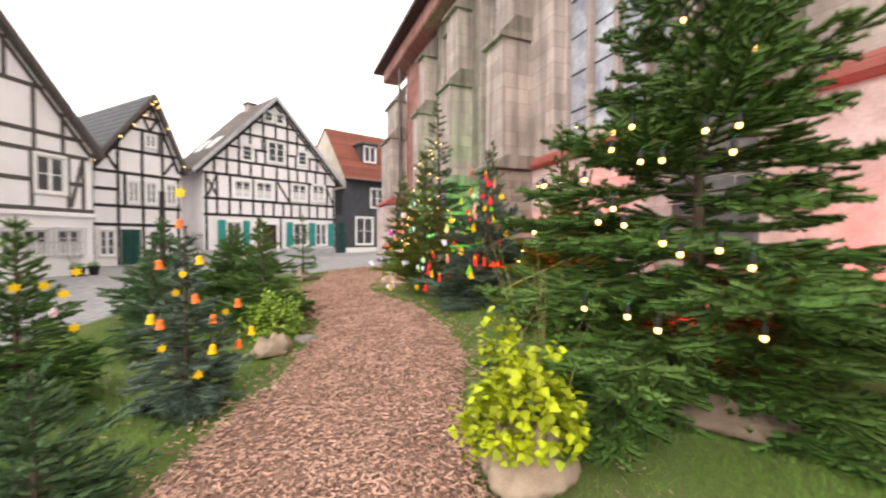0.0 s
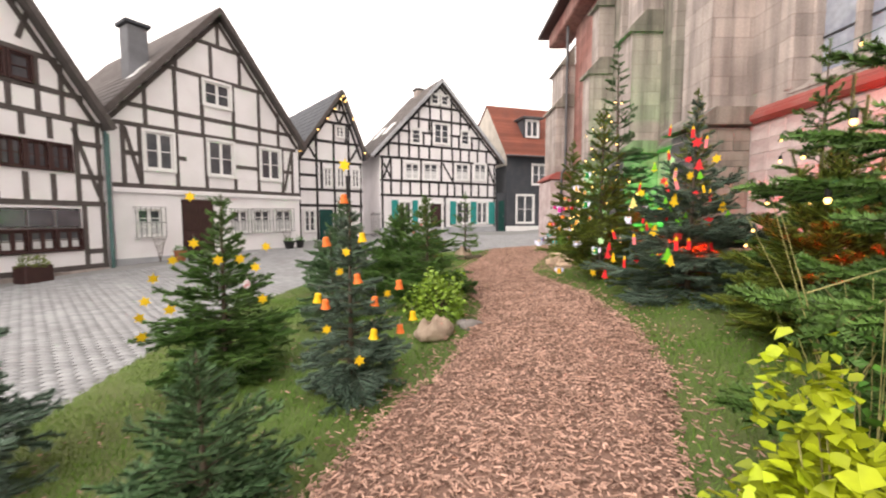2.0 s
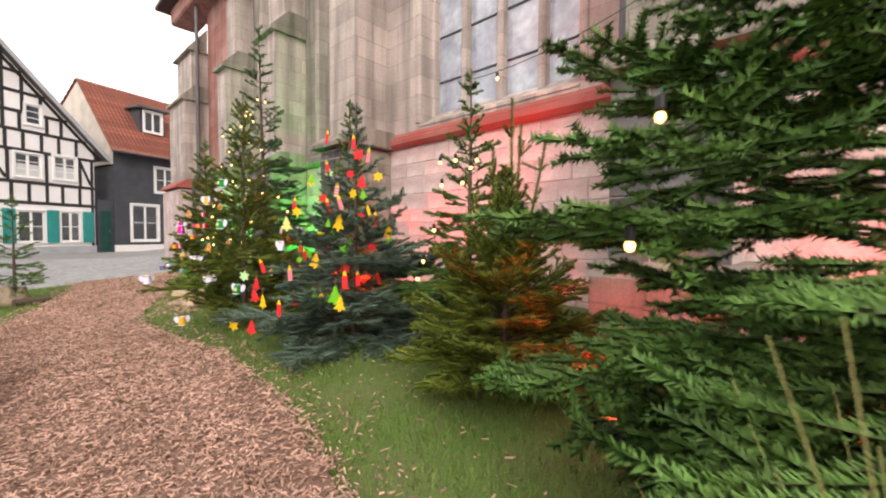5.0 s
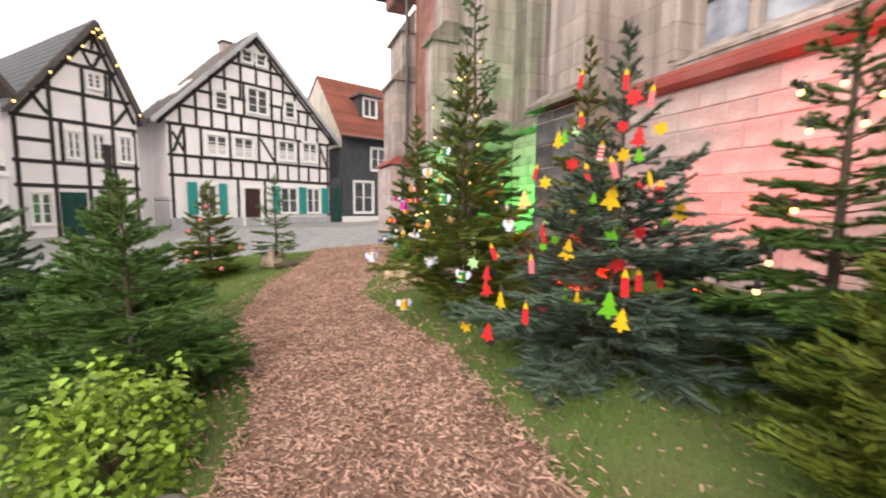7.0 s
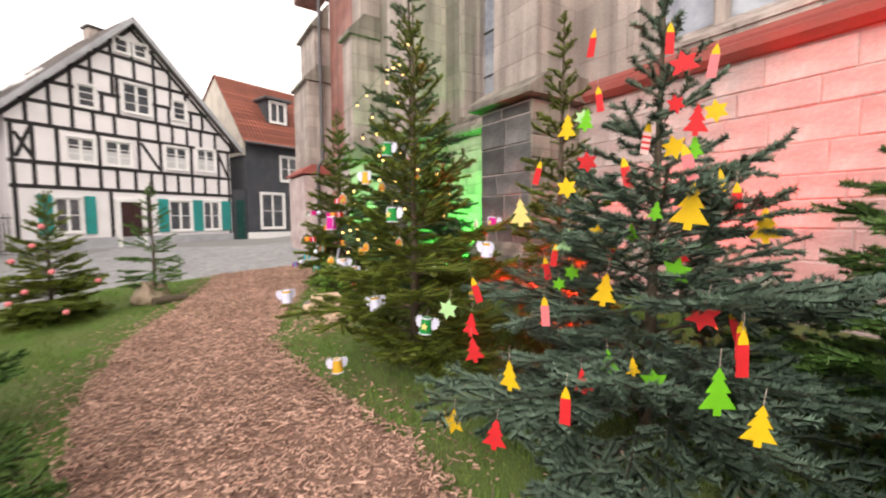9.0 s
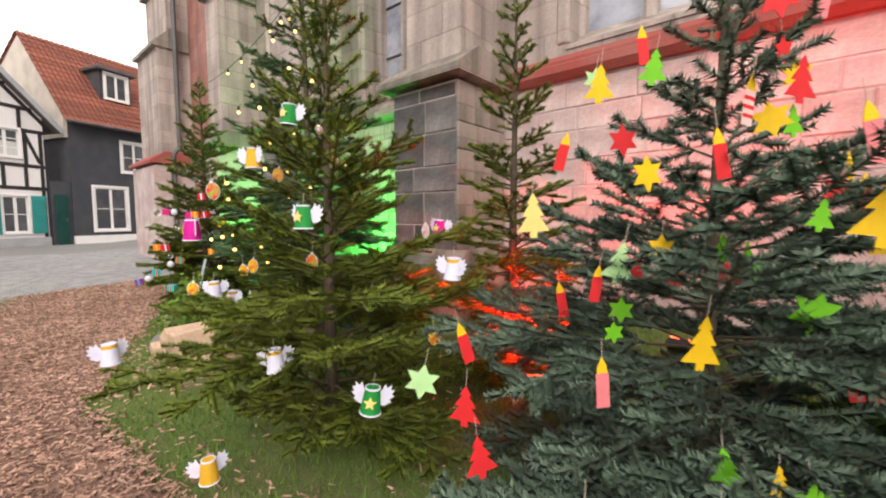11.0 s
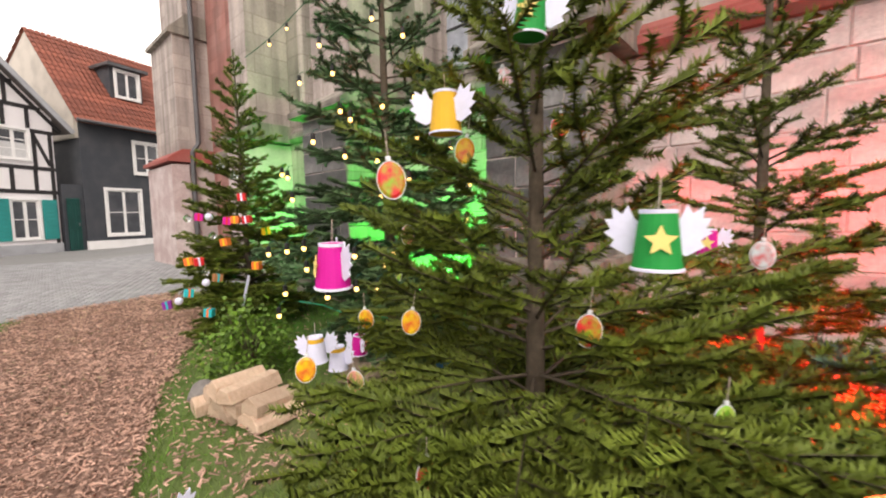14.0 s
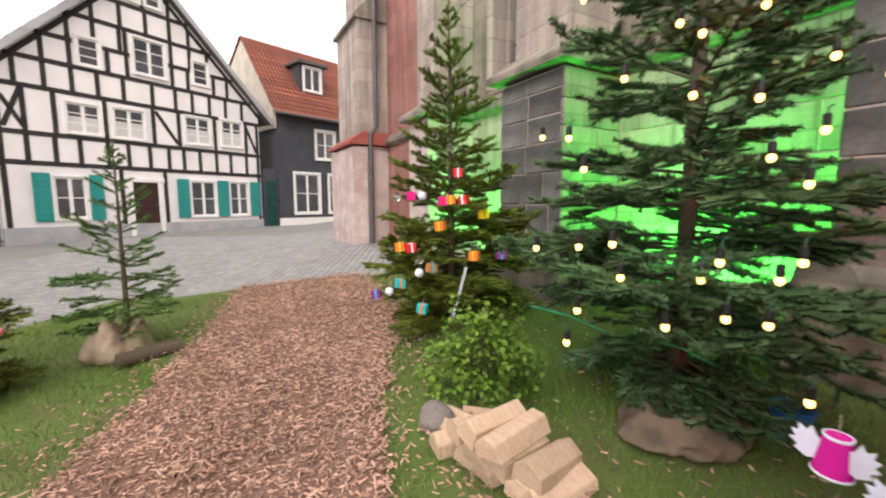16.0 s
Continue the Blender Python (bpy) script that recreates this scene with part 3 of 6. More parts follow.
part("mailbox", box(4.98, 5.22, -0.12, -0.02, 0.45, 0.72, bevel=0.012), WHITE_PAINT, house_a, "white wall letter box")
part("downpipe", rod([(7.66, -0.1, 3.4), (7.62, -0.1, 1.5), (7.62, -0.1, -0.4)], 0.045, 8), COPPER_GREEN, house_a, "green copper downpipe")
part("plinth", box(5.0, 7.55, -0.05, 0.05, -0.8, -0.22), STONE_PALE, house_a, "rough white stone plinth")

# house B: white, plain ground floor, chimney
B0, B1 = (-13.35, 7.56), (-11.9, 13.7)
opb = [(2.66, 3.5, 4.93, 5.66), (0.86, 1.6, 2.62, 3.7), (2.72, 3.54, 2.6, 3.72), (4.64, 5.42, 2.62, 3.72), (0.55, 1.18, 0.6, 1.38), (1.8, 2.78, -0.2, 1.72), (3.42, 4.0, 0.62, 1.38), (4.28, 4.9, 0.65, 1.40), (5.2, 5.85, 0.66, 1.42)]
house_b = timber_house("white half-timbered house with grey beams and a plain ground floor", B0, B1, -0.25, ((-0.25, 3.9), (6.52, 3.92)), (3.16, 8.0), 9, TILE_GREY,
    [(2.08,), (3.02, 0.35, 2.0), (2.95, 3.6, 5.95), (3.85, 0.1, 6.2), (4.42,), (5.78,), (6.9,)],
    [(2.08, 3.85, [0.3, 0.72, 1.72, 2.62, 3.62, 4.52, 5.55, 6.0]), (3.85, 5.78, [0.9, 1.75, 2.55, 3.62, 4.6, 5.4]), (5.78, 6.9, [1.8, 2.9, 3.9]), (6.9, 7.8, [3.16])],
    [((0.35, 3.75), (0.7, 2.2)), ((5.98, 3.75), (5.62, 2.2))], opb, TIMBER_GREY, plinth=-0.05)
for i, (u0, u1, z0, z1) in enumerate(opb):
    if i != 5:
        window(house_b, u0, u1, z0, z1, WHITE_PAINT, 2, 2 if i < 4 else 3, "white two-leaf casement window", curtain=i > 3)
door(house_b, 1.8, 2.78, -0.2, 1.72, DARK_WOOD, "dark brown panelled front door")
part("ledge", box(-0.03, 6.35, -0.09, 0.02, 1.86, 2.0, bevel=0.02), PLASTER, house_b, "white moulded ledge")
ch = part("chimney", box(0.95, 1.5, 1.0, 1.6, 4.5, 7.1, bevel=0.02), SLATE_PALE, house_b, "grey slate-clad chimney")
part("chimney_cap", box(0.87, 1.58, 0.92, 1.68, 7.1, 7.22, bevel=0.02), SLATE, ch)
part("roof_window", prism([(0.86, 5.33), (1.36, 5.93), (1.33, 5.97), (0.83, 5.37)], 0.5, 1.1), WHITE_PAINT, house_b, "pale roof window")
part("downpipe", rod([(-0.15, -0.12, 3.8), (-0.12, -0.1, 1.5), (-0.12, -0.1, -0.4)], 0.045, 8), COPPER_GREEN, house_b, "green copper downpipe")
for u0, u1, z0, z1 in opb[6:] + [opb[4]]:
    bm = bmesh.new()
    for k in range(7):
        x = u0 - 0.08 + (u1 - u0 + 0.16) * k / 6
        add_box(bm, x - 0.006, x + 0.006, -0.14, -0.128, z0 - 0.05, z1 + 0.08)
    for z in (z0 - 0.05, (z0 + z1) / 2, z1 + 0.08):
        add_box(bm, u0 - 0.09, u1 + 0.09, -0.146, -0.134, z - 0.006, z + 0.006)
        add_box(bm, u0 - 0.09, u0 - 0.078, -0.14, 0.0, z - 0.006, z + 0.006)
        add_box(bm, u1 + 0.078, u1 + 0.09, -0.14, 0.0, z - 0.006, z + 0.006)
    part("window_grille", bm, BLACK_PLASTIC, house_b, "thin wrought-iron window grille")

# house C: narrow, slate roof, string of lights on the gable
C0, C1 = (-13.64, 15.72), (-11.86, 18.73)
opc = [(2.08, 2.46, 5.2, 5.7), (1.4, 1.74, 2.72, 3.6), (2.08, 2.44, 2.72, 3.62), (2.92, 3.28, 2.74, 3.64), (1.1, 1.8, 0.0, 1.55), (0.35, 0.85, 0.5, 1.5), (2.15, 2.85, 0.5, 1.5)]
house_c = timber_house("narrow white half-timbered house with a dark slate roof", C0, C1, 0.1, ((-0.12, 3.9), (3.68, 4.15)), (2.32, 7.36), 9, SLATE,
    [(1.75,), (2.52,), (3.92,), (3.2, 0.1, 1.0), (4.9,), (5.85,), (6.42,)],
    [(0.0, 1.75, [0.12, 1.0, 1.92, 3.38]), (1.75, 2.52, [0.12, 1.0, 1.92, 2.72, 3.38]), (2.52, 3.92, [0.12, 1.0, 1.24, 1.9, 2.7, 3.38]), (3.92, 4.9, [1.0, 1.9, 2.72]), (4.9, 5.85, [1.02, 1.92, 2.72, 2.58])],
    [((0.45, 4.85), (0.95, 4.05)), ((3.25, 4.75), (2.78, 4.05)), ((1.98, 6.4), (2.2, 5.9)), ((2.5, 6.4), (2.26, 5.9)), ((2.25, 6.5), (2.34, 7.3))], opc, TIMBER)
part("vent_pipe", rod([(0.75, 3.2, 5.0), (0.75, 3.2, 6.6)], 0.05, 8), ZINC, house_c, "grey metal vent pipe")
for i, (u0, u1, z0, z1) in enumerate(opc):
    if i == 4:
        door(house_c, u0, u1, z0, z1, GREEN_DOOR, "dark green front door")
    else:
        window(house_c, u0, u1, z0, z1, WHITE_PAINT, 2, 3, "small white casement window", surround=0.07)

# house D: close black timbers, teal shutters
D0, D1 = (-11.18, 19.41), (-6.08, 24.98)
opd = [(1.5, 2.28, 3.33, 4.15), (2.63, 3.45, 3.33, 4.2), (4.72, 5.55, 3.4, 4.3), (6.02, 6.8, 3.45, 4.38), (1.9, 2.4, 5.3, 6.05), (3.3, 4.2, 5.42, 6.5), (5.1, 5.6, 5.5, 6.25), (3.12, 3.55, 7.6, 8.1), (3.75, 4.18, 7.6, 8.1),
    (1.08, 1.78, 0.85, 2.02), (2.97, 3.7, 0.2, 1.95), (4.76, 5.62, 0.82, 2.05), (6.2, 6.93, 0.82, 2.08)]
house_d = timber_house("white half-timbered house with close black beams and teal shutters", D0, D1, 0.15, ((-0.55, 4.35), (8.05, 4.5)), (3.66, 8.84), 4.2, TILE_GREY,
    [(2.38,), (3.18,), (4.42,), (5.18,), (5.9,), (6.65,), (7.4,), (8.15, 2.9, 4.5)],
    [(0.3, 2.38, [0.12, 2.7, 3.95, 7.45]), (2.38, 3.18, [0.12, 0.62, 1.2, 1.75, 2.42, 2.95, 3.55, 4.12, 4.6, 5.15, 5.75, 6.3, 6.95, 7.45]), (3.18, 4.42, [0.12, 0.62, 1.25, 2.42, 3.72, 4.5, 5.75, 6.98, 7.45]),
     (4.42, 5.18, [0.5, 1.1, 1.7, 2.3, 2.95, 3.75, 4.45, 5.0, 5.6, 6.2, 6.85]), (5.18, 5.9, [1.1, 1.7, 2.6, 3.1, 4.4, 4.9, 5.8, 6.3]), (5.9, 6.65, [1.7, 2.3, 2.95, 3.1, 4.4, 5.0, 5.6]), (6.65, 7.4, [2.3, 3.0, 3.7, 4.4, 5.0]), (7.4, 8.15, [2.95, 3.65, 4.4])],
    [((0.2, 3.3), (0.6, 4.35)), ((3.8, 4.3), (4.45, 3.3)), ((6.98, 4.3), (7.4, 3.3)), ((0.62, 3.3), (0.2, 4.1))], opd, TIMBER, plinth=0.62, soffit=GREY_PLINTH)
for i, (u0, u1, z0, z1) in enumerate(opd):
    if i == 10:
        door(house_d, u0, u1, z0, z1, DARK_WOOD, "dark brown arched front door", WHITE_PAINT)
    else:
        window(house_d, u0, u1, z0, z1, WHITE_PAINT, 1 if i in (4, 6, 7, 8) else 2, 2 if i > 6 else 3, "white small-paned casement window", curtain=i < 4, surround=0.075)
for u0, u1 in ((0.62, 1.0), (1.87, 2.2), (4.28, 4.68), (5.7, 6.12), (7.02, 7.45)):
    shutter(house_d, u0, u1, 0.76, 2.12)
part("chimney", box(3.25, 3.7, 2.3, 2.8, 7.6, 9.02, bevel=0.02), STONE_PALE, house_d, "short brick chimney")
part("chimney_cap", box(3.18, 3.77, 2.23, 2.87, 9.02, 9.1, bevel=0.01), ZINC, house_d)
for y in (0.9, 2.4):
    part("roof_window", prism([(0.7, 5.82), (1.35, 6.53), (1.31, 6.57), (0.66, 5.86)], y, y + 0.7), WHITE_PAINT, house_d, "pale roof window")

# house E: slate-hung, red tiled roof with a dormer
E0, E1 = (-5.45, 25.3), (0.55, 29.8)
house_e = thing("house", facade_pose(E0, E1, 0), "dark slate-hung house with a red tiled roof", "house", "houses round the square")
we = 7.5
EO = [(1.85, 2.75, 3.3, 4.5), (4.2, 5.1, 3.3, 4.5), (0.75, 1.9, 0.85, 2.55), (2.45, 3.55, 0.85, 2.55), (4.2, 5.3, 0.85, 2.55)]
cut_openings(part("wall", box(0.01, we, 0, 8, -0.4, 5.2), SLATE, house_e, "dark slate-hung wall"), EO)
gable = prism([(0.0, 4.4), (8.0, 4.4), (8.0, 5.15), (2.75, 8.66), (0.0, 5.15)], 0, 0.12)
bmesh.ops.transform(gable, matrix=Matrix.Rotation(radians(90), 4, "Z"), verts=gable.verts)
part("gable_wall", gable, material("cream_render", (0.62, 0.57, 0.50), 0.9, 0.06, 1.5, 40, 0.2), house_e, "cream rendered gable")
for k, (ya, yb) in enumerate(((-0.35, 2.75), (8.35, 2.75))):
    under = bmesh.new()
    for zz in (4.9, 4.96):
        under.faces.new([under.verts.new(p) for p in ((-0.18, ya, zz), (we + 0.2, ya, zz), (we + 0.2, yb, zz + 3.78), (-0.18, yb, zz + 3.78))])
    roof = part("roof", under, TILE_RED, house_e, "red clay tile roof slope")
    n = 17
    for i in range(n):
        fa, fb = i / n, (i + 1) / n
        y0, y1, z0, z1 = ya + (yb - ya) * fa, ya + (yb - ya) * fb, 4.98 + 3.78 * fa, 4.98 + 3.78 * fb
        bm = bmesh.new()
        m = 44
        for j in range(m):
            x0, x1 = -0.2 + (we + 0.4) * j / m, -0.2 + (we + 0.4) * (j + 1) / m
            xm = (x0 + x1) / 2
            vs = [bm.verts.new(p) for p in ((x0, y0, z0 + 0.02), (xm, y0, z0 + 0.075), (x1, y0, z0 + 0.02), (x1, y1, z1 - 0.02), (xm, y1, z1 + 0.035), (x0, y1, z1 - 0.02))]
            bm.faces.new((vs[0], vs[1], vs[4], vs[5]))
            bm.faces.new((vs[1], vs[2], vs[3], vs[4]))
        part("tile_course", bm, TILE_RED, roof, kind="stuff")
part("gutter", rod([(-0.2, -0.42, 4.98), (we, -0.42, 4.98)], 0.06, 8), ZINC, house_e)
dormer = part("dormer", box(1.55, 2.75, 0.75, 2.4, 6.0, 7.55), SLATE, house_e, "slate dormer")
part("dormer_roof", prism([(1.4, 7.55), (2.9, 7.55), (2.9, 7.67), (1.4, 7.67)], 0.5, 2.5), ZINC, dormer, "pale metal dormer roof")
window(house_e, 1.75, 2.55, 6.42, 7.42, WHITE_PAINT, 2, 1, "white dormer window").location = (0, 0.69, 0)
for u0, u1, z0, z1 in EO:
    window(house_e, u0, u1, z0, z1, WHITE_PAINT, 2, 2, "tall white window", surround=0.1)
part("plinth", box(0.0, we, -0.1, 0.05, -0.4, 0.62), WHITE_PAINT, house_e, "white painted plinth")
door_e = door(house_e, -0.52, -0.14, 0.25, 2.2, GREEN_DOOR, "dark green side door")
part("side_wall", box(-0.62, 0.0, 0.04, 0.4, -0.3, 2.7), SLATE, house_e, "dark slate side wall")

# ---- church ----
CH0 = (-2.62, 18.4)
CU = Vector((0.33, -0.944)).normalized()
church = thing("church", facade_pose(CH0, (CH0[0] + CU.x, CH0[1] + CU.y), 0), "old stone church with stepped buttresses and traceried windows", "church")
SET = 0.85
EAVE = 9.0


def church_point(u, off, z=0.0):
    return church.matrix_world @ Vector((u, off, z))


def buttress(u0, u1, low, up, top, sooty=False, setback=0.15, low_out=0.0, sill=2.83):
    b = thing("buttress", Matrix.Identity(4), "", "")
    b.parent = church
    b["label"] = "stepped stone buttress"
    part("lower_shaft", box(u0 + 0.012, u1 - 0.012, low_out + 0.012, SET + 0.3, -0.3, sill - 0.2), MORTAR, b)
    # sloping course round the shaft
    p = prism([(low_out - 0.14, sill - 0.17), (low_out - 0.14, sill - 0.10), (setback + 0.02, sill + 0.12), (SET, sill + 0.12), (SET, sill - 0.17)], u0 - 0.12, u1 + 0.12)
    bmesh.ops.transform(p, matrix=Matrix(((0, 1, 0, 0), (1, 0, 0, 0), (0, 0, 1, 0), (0, 0, 0, 1))), verts=p.verts)
    bmesh.ops.reverse_faces(p, faces=p.faces)
    part("sloping_course", p, BAND_RED if not sooty else STONE, b)
    mid = 5.6
    part("upper_shaft", box(u0 + 0.07, u1 - 0.07, setback, SET + 0.3, sill + 0.05, mid), up, b)
    p = prism([(setback - 0.1, mid - 0.08), (setback - 0.1, mid), (setback + 0.3, mid + 0.42), (SET, mid + 0.42), (SET, mid - 0.08)], u0, u1)
    bmesh.ops.transform(p, matrix=Matrix(((0, 1, 0, 0), (1, 0, 0, 0), (0, 0, 1, 0), (0, 0, 0, 1))), verts=p.verts)
    bmesh.ops.reverse_faces(p, faces=p.faces)
    part("weathering", p, STONE, b)
    part("top_shaft", box(u0 + 0.1, u1 - 0.1, setback + 0.25, SET + 0.3, mid + 0.1, top), up, b)
    p = prism([(setback + 0.12, top - 0.05), (setback + 0.12, top), (SET, top + 0.75), (SET, top - 0.05)], u0 + 0.02, u1 - 0.02)
    bmesh.ops.transform(p, matrix=Matrix(((0, 1, 0, 0), (1, 0, 0, 0), (0, 0, 1, 0), (0, 0, 0, 1))), verts=p.verts)
    bmesh.ops.reverse_faces(p, faces=p.faces)
    part("weathering", p, STONE, b)
    return b


def blocks(parent, face, u0, u1, z0, z1, off, mat, seed, course=0.34, lengths=(0.35, 0.8), side=False):
    """Squared stones, each a piece of its own, proud of the mortar; side: on a face across the wall, u then runs inwards."""
    r = random.Random(seed)
    shared = {}
    z = z0
    while z < z1 - 0.1:
        h = min(course * r.uniform(0.8, 1.2), z1 - z)
        if z1 - z - h < 0.12:
            h = z1 - z
        u = u0
        while u < u1 - 0.02:
            w = min(r.uniform(*lengths), u1 - u)
            if u1 - u - w < 0.15:
                w = u1 - u
            key = (round(w, 1), round(h, 1))
            if key not in shared:
                bm = box(-0.5, 0.5, 0, 1, -0.5, 0.5)
                bmesh.ops.transform(bm, matrix=Matrix.Diagonal((key[0], 0.06, key[1], 1)), verts=bm.verts)
                bmesh.ops.bevel(bm, geom=list(bm.edges), offset=0.012, segments=1, affect="EDGES")
                shared[key] = mesh_of("stone_block", bm)
                shared[key].materials.append(mat)
            ob = new("stone_block", shared[key])
            ob.parent = parent
            sx, sz = (w - 0.005) / key[0], (h - 0.005) / key[1]
            m = Matrix.Translation((u + w / 2, off - r.uniform(0.006, 0.016), z + h / 2)) @ Matrix.Diagonal((sx, 1, sz, 1))
            ob.matrix_basis = (Matrix.Translation((side, 0, 0)) @ Matrix.Rotation(radians(90), 4, "Z") @ Matrix.Translation((0, 0, 0)) @ m) if side else m
            u += w
        z += h


# the long wall, built bay by bay round its windows


def wall_bay(u0, u1, lower, upper, window_span=None, head=8.0, sill=3.02):
    part("wall", box(u0, u1, SET, SET + 0.8, -0.4, 2.66), lower, church)
    if not window_span:
        part("wall", box(u0, u1, SET + 0.02, SET + 0.8, 2.66, EAVE), upper, church)
        return
    a, b = window_span
    part("wall", box(u0, a, SET + 0.02, SET + 0.8, 2.66, EAVE), upper, church)
    part("wall", box(b, u1, SET + 0.02, SET + 0.8, 2.66, EAVE), upper, church)
    part("wall", box(a, b, SET + 0.02, SET + 0.8, 2.66, sill), upper, church)
    part("wall", box(a, b, SET + 0.02, SET + 0.8, head, EAVE), upper, church)
    w = thing("church_window", Matrix.Identity(4), "", "")
    w.parent = church
    w["label"] = "tall leaded window with stone mullions"
    n = 4 if b - a > 2 else 2
    part("leaded_glass", box(a, b, SET + 0.45, SET + 0.47, sill, head), LEAD_GLASS, w)
    for k in range(n + 1):
        x = a + (b - a) * k / n
        part("mullion", box(x - 0.055, x + 0.055, SET + 0.3, SET + 0.55, sill, head, bevel=0.03), STONE_PALE, w)
    for k in range(n):
        x0, x1 = a + (b - a) * k / n + 0.056, a + (b - a) * (k + 1) / n - 0.056
        z = sill + 0.75
        while z < head:
            part("saddle_bar", box(x0, x1, SET + 0.43, SET + 0.446, z - 0.012, z + 0.012), LEAD, w)
            z += 0.75
    # splayed jambs
    for x0, x1 in ((a - 0.12, a + 0.02), (b - 0.02, b + 0.12)):
        part("jamb", box(x0, x1, SET - 0.0, SET + 0.6, sill, head, bevel=0.03), STONE_PALE, w)
    p = prism([(SET - 0.0, sill - 0.05), (SET + 0.5, sill + 0.28), (SET + 0.5, sill - 0.05)], a, b)
    bmesh.ops.transform(p, matrix=Matrix(((0, 1, 0, 0), (1, 0, 0, 0), (0, 0, 1, 0), (0, 0, 0, 1))), verts=p.verts)
    bmesh.ops.reverse_faces(p, faces=p.faces)
    part("sloping_sill", p, STONE_PALE, w)


wall_bay(1.7, 4.75, STONE_RED, STONE_RED)
wall_bay(5.4, 7.4, STONE_PALE, STONE, (5.9, 6.9))
wall_bay(8.2, 10.4, STONE_PALE, STONE, (8.75, 9.85))
wall_bay(11.15, 15.45, MORTAR, STONE_PALE, (11.95, 14.7))
wall_bay(16.3, 24, STONE_PINK, STONE_PALE, (17.3, 19.8))
pier = buttress(-0.05, 1.75, STONE_PALE, STONE_PALE, 7.2)
part("pink_base", box(-0.1, 1.8, -0.06, 0.3, -0.3, 2.6), STONE_PINK, pier, "pink stone base")
buttress(4.72, 5.45, STONE, STONE_PALE, 7.6, True)
b3 = buttress(7.3, 8.28, STONE_DARK, STONE_PALE, 7.8, True)
b1 = buttress(10.33, 11.24, STONE_DARK, STONE_PALE, 7.8, True)
b2 = buttress(15.4, 16.35, STONE_DARK, STONE, 7.8, True)
part("inner_wall", box(0.6, 24, SET + 0.7, 12, -0.4, EAVE - 0.02), STONE_DARK, church)
for u0, u1 in ((1.78, 4.7), (5.46, 7.28), (8.3, 10.31), (11.26, 15.38), (16.37, 24)):
    p = prism([(SET - 0.06, 2.66), (SET - 0.12, 2.72), (SET - 0.12, 2.79), (SET - 0.06, 2.82), (SET - 0.06, 2.85), (SET + 0.01, 2.92), (SET + 0.1, 2.92), (SET + 0.1, 2.66)], u0, u1)
    bmesh.ops.transform(p, matrix=Matrix(((0, 1, 0, 0), (1, 0, 0, 0), (0, 0, 1, 0), (0, 0, 0, 1))), verts=p.verts)
    bmesh.ops.reverse_faces(p, faces=p.faces)
    part("string_course", p, BAND_RED if u0 > 11 else STONE, church)
part("eaves_cornice", box(-0.3, 24, 0.3, SET + 0.3, EAVE - 0.45, EAVE + 0.1, bevel=0.05), STONE_RED, church)
part("eaves_board", box(-0.75, 24, -0.08, SET + 0.3, EAVE + 0.1, EAVE + 0.22, bevel=0.03), DARK_WOOD, church)
roof_p = prism([(-0.08, EAVE + 0.225), (12.5, EAVE + 0.225), (6.2, EAVE + 8.5)], -0.7, 24)
bmesh.ops.transform(roof_p, matrix=Matrix(((0, 1, 0, 0), (1, 0, 0, 0), (0, 0, 1, 0), (0, 0, 0, 1))), verts=roof_p.verts)
bmesh.ops.reverse_faces(roof_p, faces=roof_p.faces)
part("roof", roof_p, CHURCH_ROOF, church)
part("downpipe", rod([(1.86, 0.5, EAVE), (1.86, 0.5, 3.1), (1.86, 0.36, 2.9), (1.86, 0.36, 0.1)], 0.055, 8), ZINC, church, "dark rain downpipe")
part("downpipe", rod([(15.25, SET - 0.2, 2.62), (15.25, SET - 0.12, 2.3), (15.25, SET - 0.12, 0.1)], 0.075, 10), ZINC, church, "dark rain downpipe")
part("downpipe", rod([(15.25, SET - 0.1, EAVE), (15.25, SET - 0.1, 3.0), (15.25, SET - 0.2, 2.62)], 0.06, 10), ZINC, church, "dark rain downpipe")

